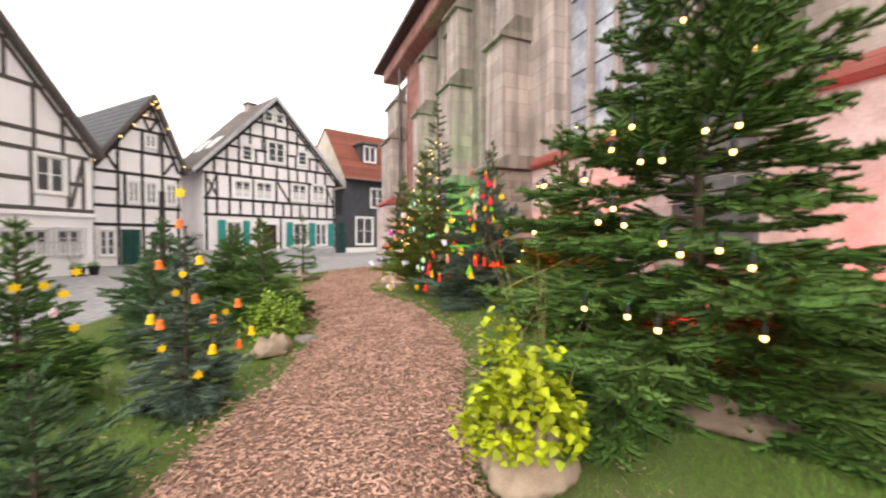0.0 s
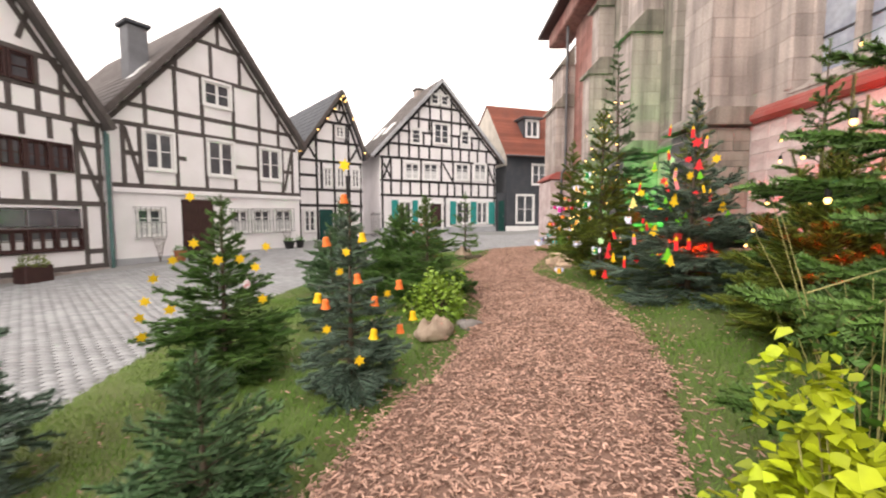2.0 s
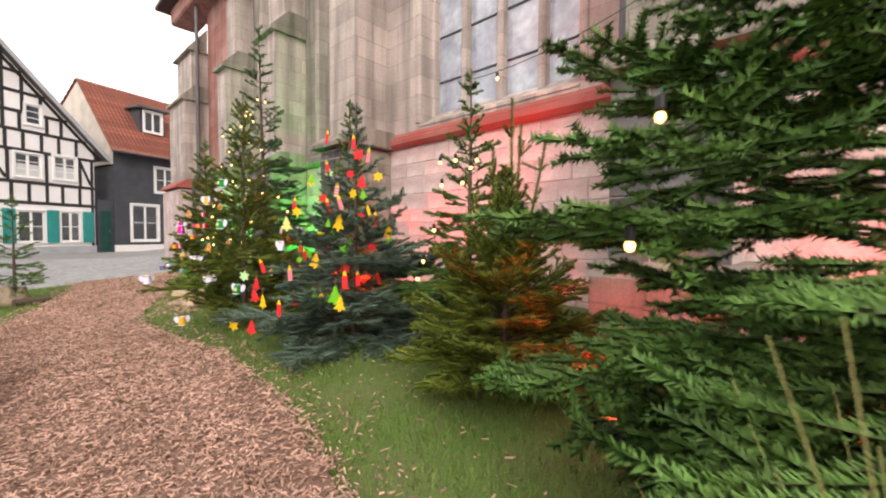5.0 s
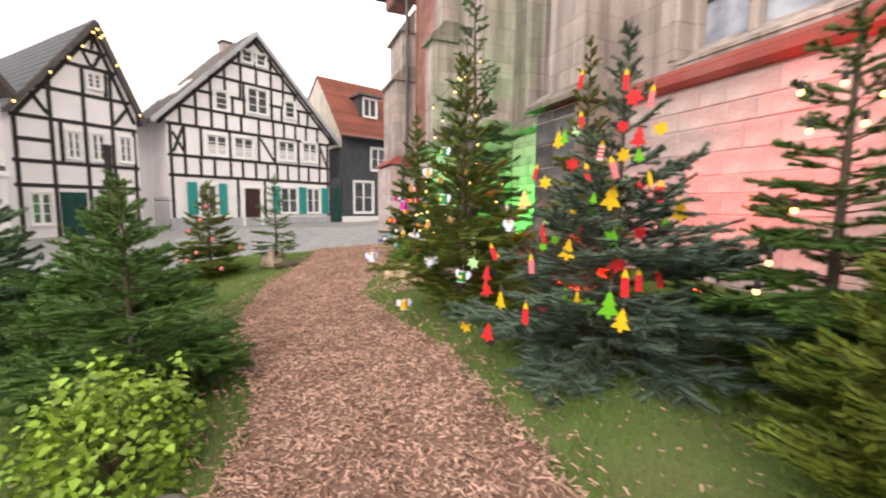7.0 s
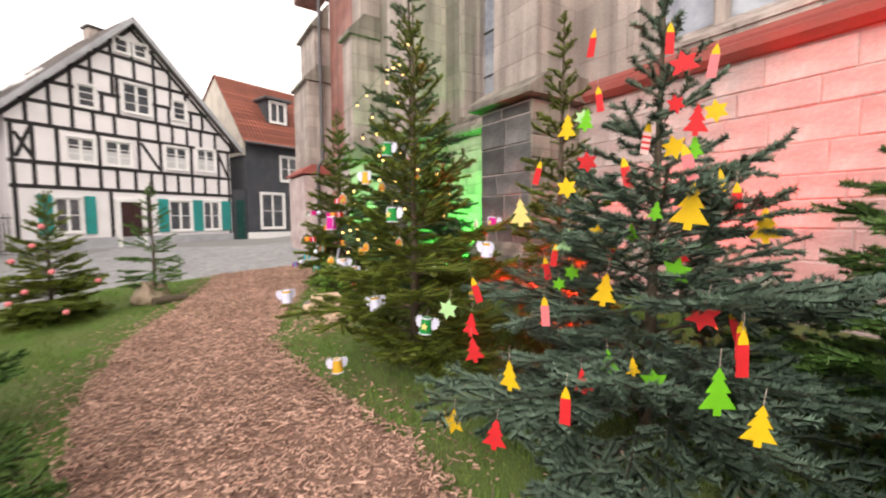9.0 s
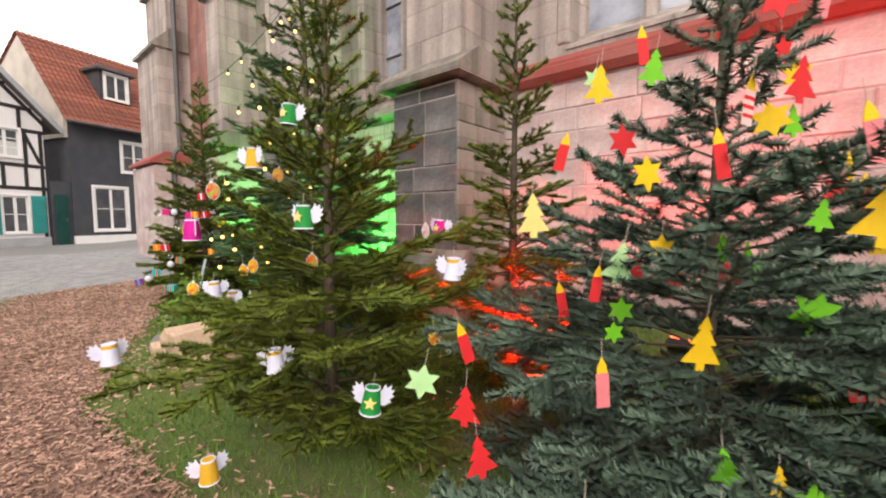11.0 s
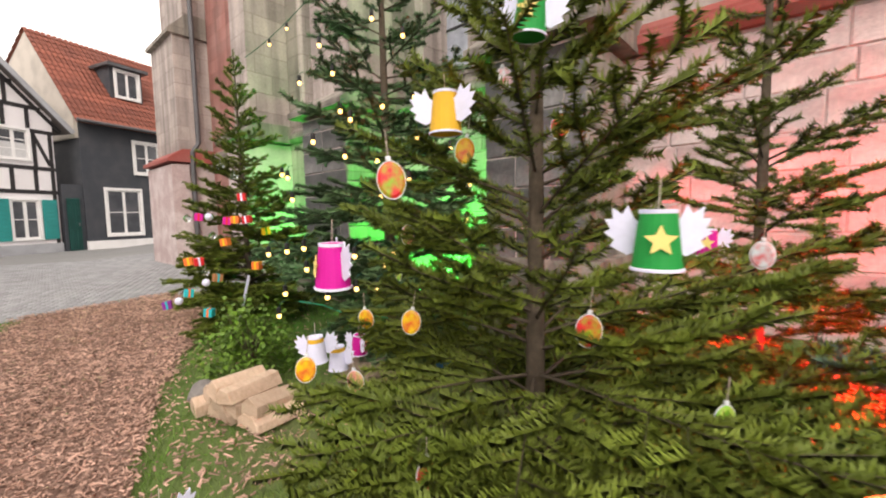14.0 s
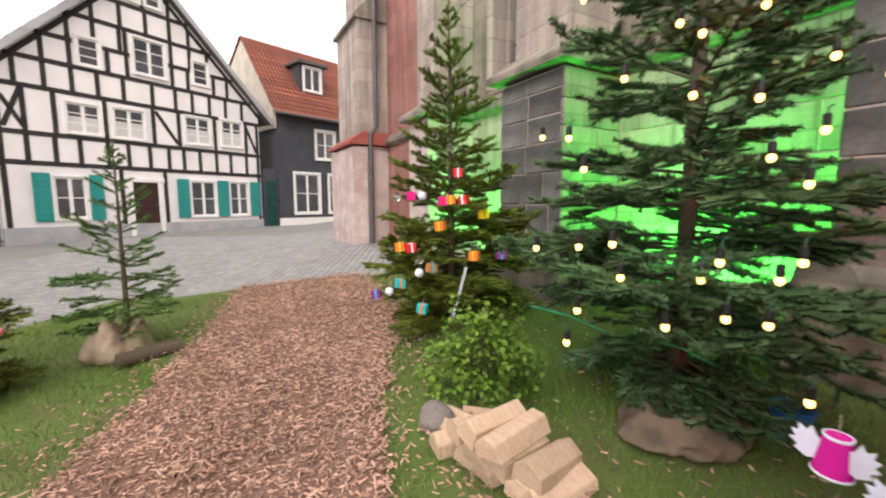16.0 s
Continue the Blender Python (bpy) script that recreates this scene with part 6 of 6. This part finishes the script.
# stars on the green spruce
hang_star("yellow", -3.79, 2.19, 1.28, 36, 0.8)
hang_star("yellow", -3.89, 2.09, 0.76, 67, 0.8)
hang_star("yellow", -3.97, 1.98, 0.62, 73, 0.8)
hang_star("yellow", -4.02, 1.94, 0.44, 46, 0.8)
hang_star("yellow", -4.05, 1.91, 0.31, 70, 0.8)
hang_star("yellow", -3.96, 1.86, 0.18, 69, 0.8)
hang_star("yellow", -3.68, 1.89, 0.41, 62, 0.8)
hang_star("yellow", -3.46, 2.14, 0.77, 55, 0.8)
hang_star("yellow", -3.38, 2.28, 0.77, 58, 0.8)
hang_star("yellow", -3.34, 2.40, 0.69, 34, 0.8)
hang_star("yellow", -3.21, 2.33, 0.44, 53, 0.8)
hang_star("yellow", -3.40, 2.59, 0.85, 29, 0.8)
hang_star("yellow", -3.70, 2.13, 0.90, 48, 0.8)
hang_bauble("clear", -3.29, 2.25, 0.57, 58)
# pink baubles
hang_ball("pink", -4.81, 9.66, 0.94, 41)
hang_ball("pink", -5.01, 9.62, 0.75, 20)
hang_ball("pink", -4.59, 9.60, 0.61, 54)
hang_ball("pink", -4.78, 9.43, 0.39, 39)
hang_ball("pink", -4.29, 9.99, 0.43, 30)
hang_ball("pink", -4.92, 9.38, 0.26, 4)
hang_ball("pink", -4.40, 9.48, 0.11, 30)
hang_ball("pink", -4.77, 9.78, 1.18, 15)
# warm bulbs on the trees
bulb(-0.60, 8.23, 1.99)
bulb(-0.56, 8.16, 1.93)
bulb(-0.61, 8.13, 1.70)
bulb(-0.29, 7.91, 1.55)
bulb(-0.87, 8.85, 1.65)
bulb(-0.88, 8.54, 1.60)
bulb(-0.45, 7.95, 1.46)
bulb(-0.88, 8.40, 1.45)
bulb(-0.36, 7.89, 1.37)
bulb(-0.86, 8.20, 1.15)
bulb(-1.02, 8.55, 1.10)
bulb(-0.94, 8.31, 1.13)
bulb(-0.63, 7.94, 1.11)
bulb(-0.43, 7.83, 1.12)
bulb(-0.68, 7.96, 1.05)
bulb(-0.49, 7.85, 1.06)
bulb(-0.86, 8.14, 1.03)
bulb(-0.97, 8.25, 0.88)
bulb(-0.78, 7.99, 0.88)
bulb(-0.64, 7.89, 0.93)
bulb(-0.54, 7.83, 0.92)
bulb(-1.01, 8.25, 0.75)
bulb(-0.47, 7.74, 0.70)
bulb(-0.64, 8.54, 2.49)
bulb(-0.20, 8.15, 2.49)
bulb(-0.38, 8.08, 2.01)
bulb(-0.47, 8.43, 2.88)
bulb(-0.30, 8.31, 2.95)
bulb(-0.20, 7.97, 1.81)
bulb(0.15, 7.92, 1.54)
bulb(0.07, 7.84, 1.30)
bulb(-0.40, 8.42, 3.05)
bulb(-0.75, 8.69, 2.27)
bulb(-0.23, 8.38, 3.32)
bulb(0.89, 1.25, 2.31)
bulb(0.61, 1.25, 1.73)
bulb(0.53, 1.32, 1.62)
bulb(0.66, 1.05, 1.51)
bulb(0.43, 1.45, 1.47)
bulb(0.47, 1.17, 1.28)
bulb(0.49, 1.09, 1.19)
bulb(0.75, 0.77, 1.07)
bulb(0.84, 0.70, 1.00)
bulb(0.29, 1.09, 0.77)
bulb(0.50, 0.80, 0.72)
bulb(0.81, 0.60, 0.73)
bulb(0.95, 0.92, 1.65)
bulb(1.11, 1.03, 2.06)
bulb(0.26, 1.92, 1.17)
bulb(0.90, 0.89, 1.52)
bulb(0.31, 1.88, 1.49)
bulb(0.60, 1.14, 1.52)
bulb(0.56, 1.37, 1.73)
bulb(0.41, 1.21, 1.21)
bulb(0.59, 0.92, 1.10)
bulb(0.42, 0.91, 0.76)
bulb(0.83, 0.98, 1.64)
bulb(0.63, 0.85, 1.05)
bulb(0.98, 4.38, 1.82)
bulb(1.04, 4.22, 1.82)
bulb(1.19, 4.12, 1.82)
bulb(1.13, 4.12, 1.75)
bulb(1.05, 4.12, 1.62)
bulb(0.94, 4.27, 1.61)
bulb(0.83, 4.19, 1.23)
bulb(1.05, 3.96, 1.22)
bulb(0.74, 4.20, 0.98)
bulb(0.69, 4.20, 0.84)
bulb(-0.34, 8.37, 3.07)
bulb(-0.37, 8.25, 2.60)
bulb(-0.12, 8.36, 3.29)
bulb(-0.61, 8.34, 2.25)
bulb(-0.18, 8.04, 2.08)
bulb(-0.45, 8.01, 1.67)
bulb(-0.75, 8.34, 1.81)
bulb(0.02, 7.95, 1.76)

# ---- string across to the church, gable lights, and small things of the square ----
def cable(points, radius, mat, label):
    me = mesh_of("cable", rod(points, radius, 6))
    me.materials.append(mat)
    return tagged(new("cable", me), label, "cable", "light cables")


def sagging(a, b, sag, n=14):
    a, b = Vector(a), Vector(b)
    return [a.lerp(b, k / n) - Vector((0, 0, sag * 4 * (k / n) * (1 - k / n))) for k in range(n + 1)]


wire = sagging((-0.95, 10.45, 3.0), (0.0, 9.0, 3.9), 0.12)
cable(wire, 0.004, CABLE, "thin dark cable of a light string")
for k in (3, 5, 9, 12):
    bulb(wire[k].x, wire[k].y, wire[k].z - 0.06)
wire = sagging((1.32, 4.4, 2.6), (1.9, 2.6, 2.9), 0.1)
cable(wire, 0.004, CABLE, "thin dark cable of a light string")
bulb(wire[2].x, wire[2].y, wire[2].z - 0.06)
cable([(-0.72, 9.3, 0.62), (-0.55, 9.1, 0.60), (-0.42, 8.9, 0.55)], 0.006, CABLE_BRIGHT, "mint green cable of a light string")
cable([(-0.35, 8.75, 0.58), (-0.2, 8.55, 0.56), (-0.1, 8.4, 0.5)], 0.005, CABLE_BRIGHT, "mint green cable of a light string")
cable([(0.75, 2.0, 0.72), (0.9, 1.75, 0.66), (1.1, 1.5, 0.6)], 0.006, CABLE_BRIGHT, "mint green cable of a light string")
for u, z in ((2.34, 7.15), (2.22, 7.0), (2.5, 7.0), (1.9, 6.45), (1.5, 5.95), (1.0, 5.35), (0.08, 4.25), (2.85, 6.1), (3.5, 4.5), (2.42, 6.9)):
    p = house_c.matrix_world @ Vector((u, -0.3, z))
    bulb(p.x, p.y, p.z, 2.6)

def planter(x, y, yaw, label, w=0.55):
    z = ground_z(x, y) - 0.05
    t = thing("planter", pose(x, y, z, 0, 0, yaw), label, "planter")
    bm = box(-w / 2, w / 2, -0.2, 0.2, 0, 0.4, bevel=0.02)
    part("tub", bm, DARK_WOOD, t)
    r = np.random.default_rng(7)
    leaf_cloud("foliage", t, NEEDLE_OLIVE, mound(r, 500, w * 0.55, 0.25, 0.35, 0.28), 9, (0.03, 0.05))


pa = house_a.matrix_world @ Vector((5.55, -0.55, 0))
planter(pa.x, pa.y, 95, "dark wooden planter with low brown-green shrub")


def flower_pot(x, y, r0, h, label, mat):
    z = ground_z(x, y) - 0.05
    t = thing("flower_pot", pose(x, y, z), label, "flower pot", "pots by the door")
    part("pot", lathe([(r0 * 0.7, 0), (r0, h), (r0 * 1.08, h), (r0 * 1.08, h * 1.12), (r0 * 0.9, h * 1.12), (r0 * 0.85, h * 0.95)], 18), mat, t)
    rr = np.random.default_rng(int(h * 1000))
    leaf_cloud("foliage", t, LEAF_GREEN, mound(rr, 160, r0 * 1.1, r0 * 1.1, h, h * 0.7), 3, (0.03, 0.06))


TERRACOTTA = material("terracotta", (0.42, 0.16, 0.08), 0.85, 0.1, 6, 50, 0.2)
for u, o, r0, h, m, lab in ((1.45, 0.5, 0.17, 0.30, TERRACOTTA, "terracotta pot with a small green plant"), (1.62, 0.85, 0.12, 0.2, BLACK_PLASTIC, "small dark pot with a green plant"), (5.4, 0.5, 0.2, 0.28, BLACK_PLASTIC, "dark pot with a green plant"), (5.9, 0.5, 0.16, 0.28, BLACK_PLASTIC, "dark pot with a green plant")):
    q = house_b.matrix_world @ Vector((u, -o, 0))
    flower_pot(q.x, q.y, r0, h, lab, m)
for u in (1.0, 5.5):
    q = house_b.matrix_world @ Vector((u, -0.25, 0))
    s = thing("wall_shrub", pose(q.x, q.y, ground_z(q.x, q.y) - 0.05), "bare thin shrub trained against a white wall", "shrub")
    for k in range(9):
        a = 6.28 * k / 9
        part("twig", rod([(0, 0, 0), (0.10 * math.cos(a), 0.06 * math.sin(a), 0.4), (0.26 * math.cos(a), 0.1 * math.sin(a), 0.75 + 0.1 * math.sin(3 * k))], 0.008, 5, 0.003), BARK, s)
q = Vector((-11.2, 16.3))
post = thing("post", pose(q.x, q.y, ground_z(q.x, q.y) - 0.05), "tall dark square wooden post on the square", "post")
part("shaft", box(-0.08, 0.08, -0.08, 0.08, 0, 3.0, bevel=0.01), TIMBER, post)
part("cap", box(-0.1, 0.1, -0.1, 0.1, 3.0, 3.05, bevel=0.01), TIMBER, post)
fence = thing("iron_fence", pose(-11.5, 19.0, ground_z(-11.5, 19.0) - 0.05, 0, 0, 55), "narrow black iron fence between two houses", "fence")
for k in range(9):
    part("bar", rod([(k * 0.11, 0, 0), (k * 0.11, 0, 1.35)], 0.012, 6), BLACK_PLASTIC, fence)
for z in (0.15, 1.2):
    part("rail", box(-0.03, 0.92, -0.015, 0.015, z, z + 0.03), BLACK_PLASTIC, fence)


def bucket(x, y, label):
    z = ground_z(x, y)
    t = thing("bucket", pose(x, y, z) @ Matrix.Diagonal((0.7, 0.7, 0.7, 1)), label, "bucket")
    part("pail", lathe([(0.09, 0), (0.12, 0.2), (0.127, 0.2), (0.127, 0.215), (0.115, 0.215), (0.088, 0.02)], 20), material("blue_plastic", (0.02, 0.16, 0.45), 0.4, 0.05, 4, 40, 0.05), t)
    part("bail", rod([(-0.12, 0, 0.2), (-0.08, 0.05, 0.27), (0.08, 0.05, 0.27), (0.12, 0, 0.2)], 0.004, 6), ZINC, t)


bucket(1.86, 1.82, "blue plastic bucket under a tall fir")
bucket(0.10, 8.22, "blue plastic bucket behind a fir")
strip = thing("ribbon_strip", pose(-1.12, 9.72, 0.62, 14, 8, 20), "long pale violet paper strip leaning on a spruce", "paper strip")
part("strip", box(-0.012, 0.012, -0.002, 0.002, -0.22, 0.22), PAPER["white"], strip)
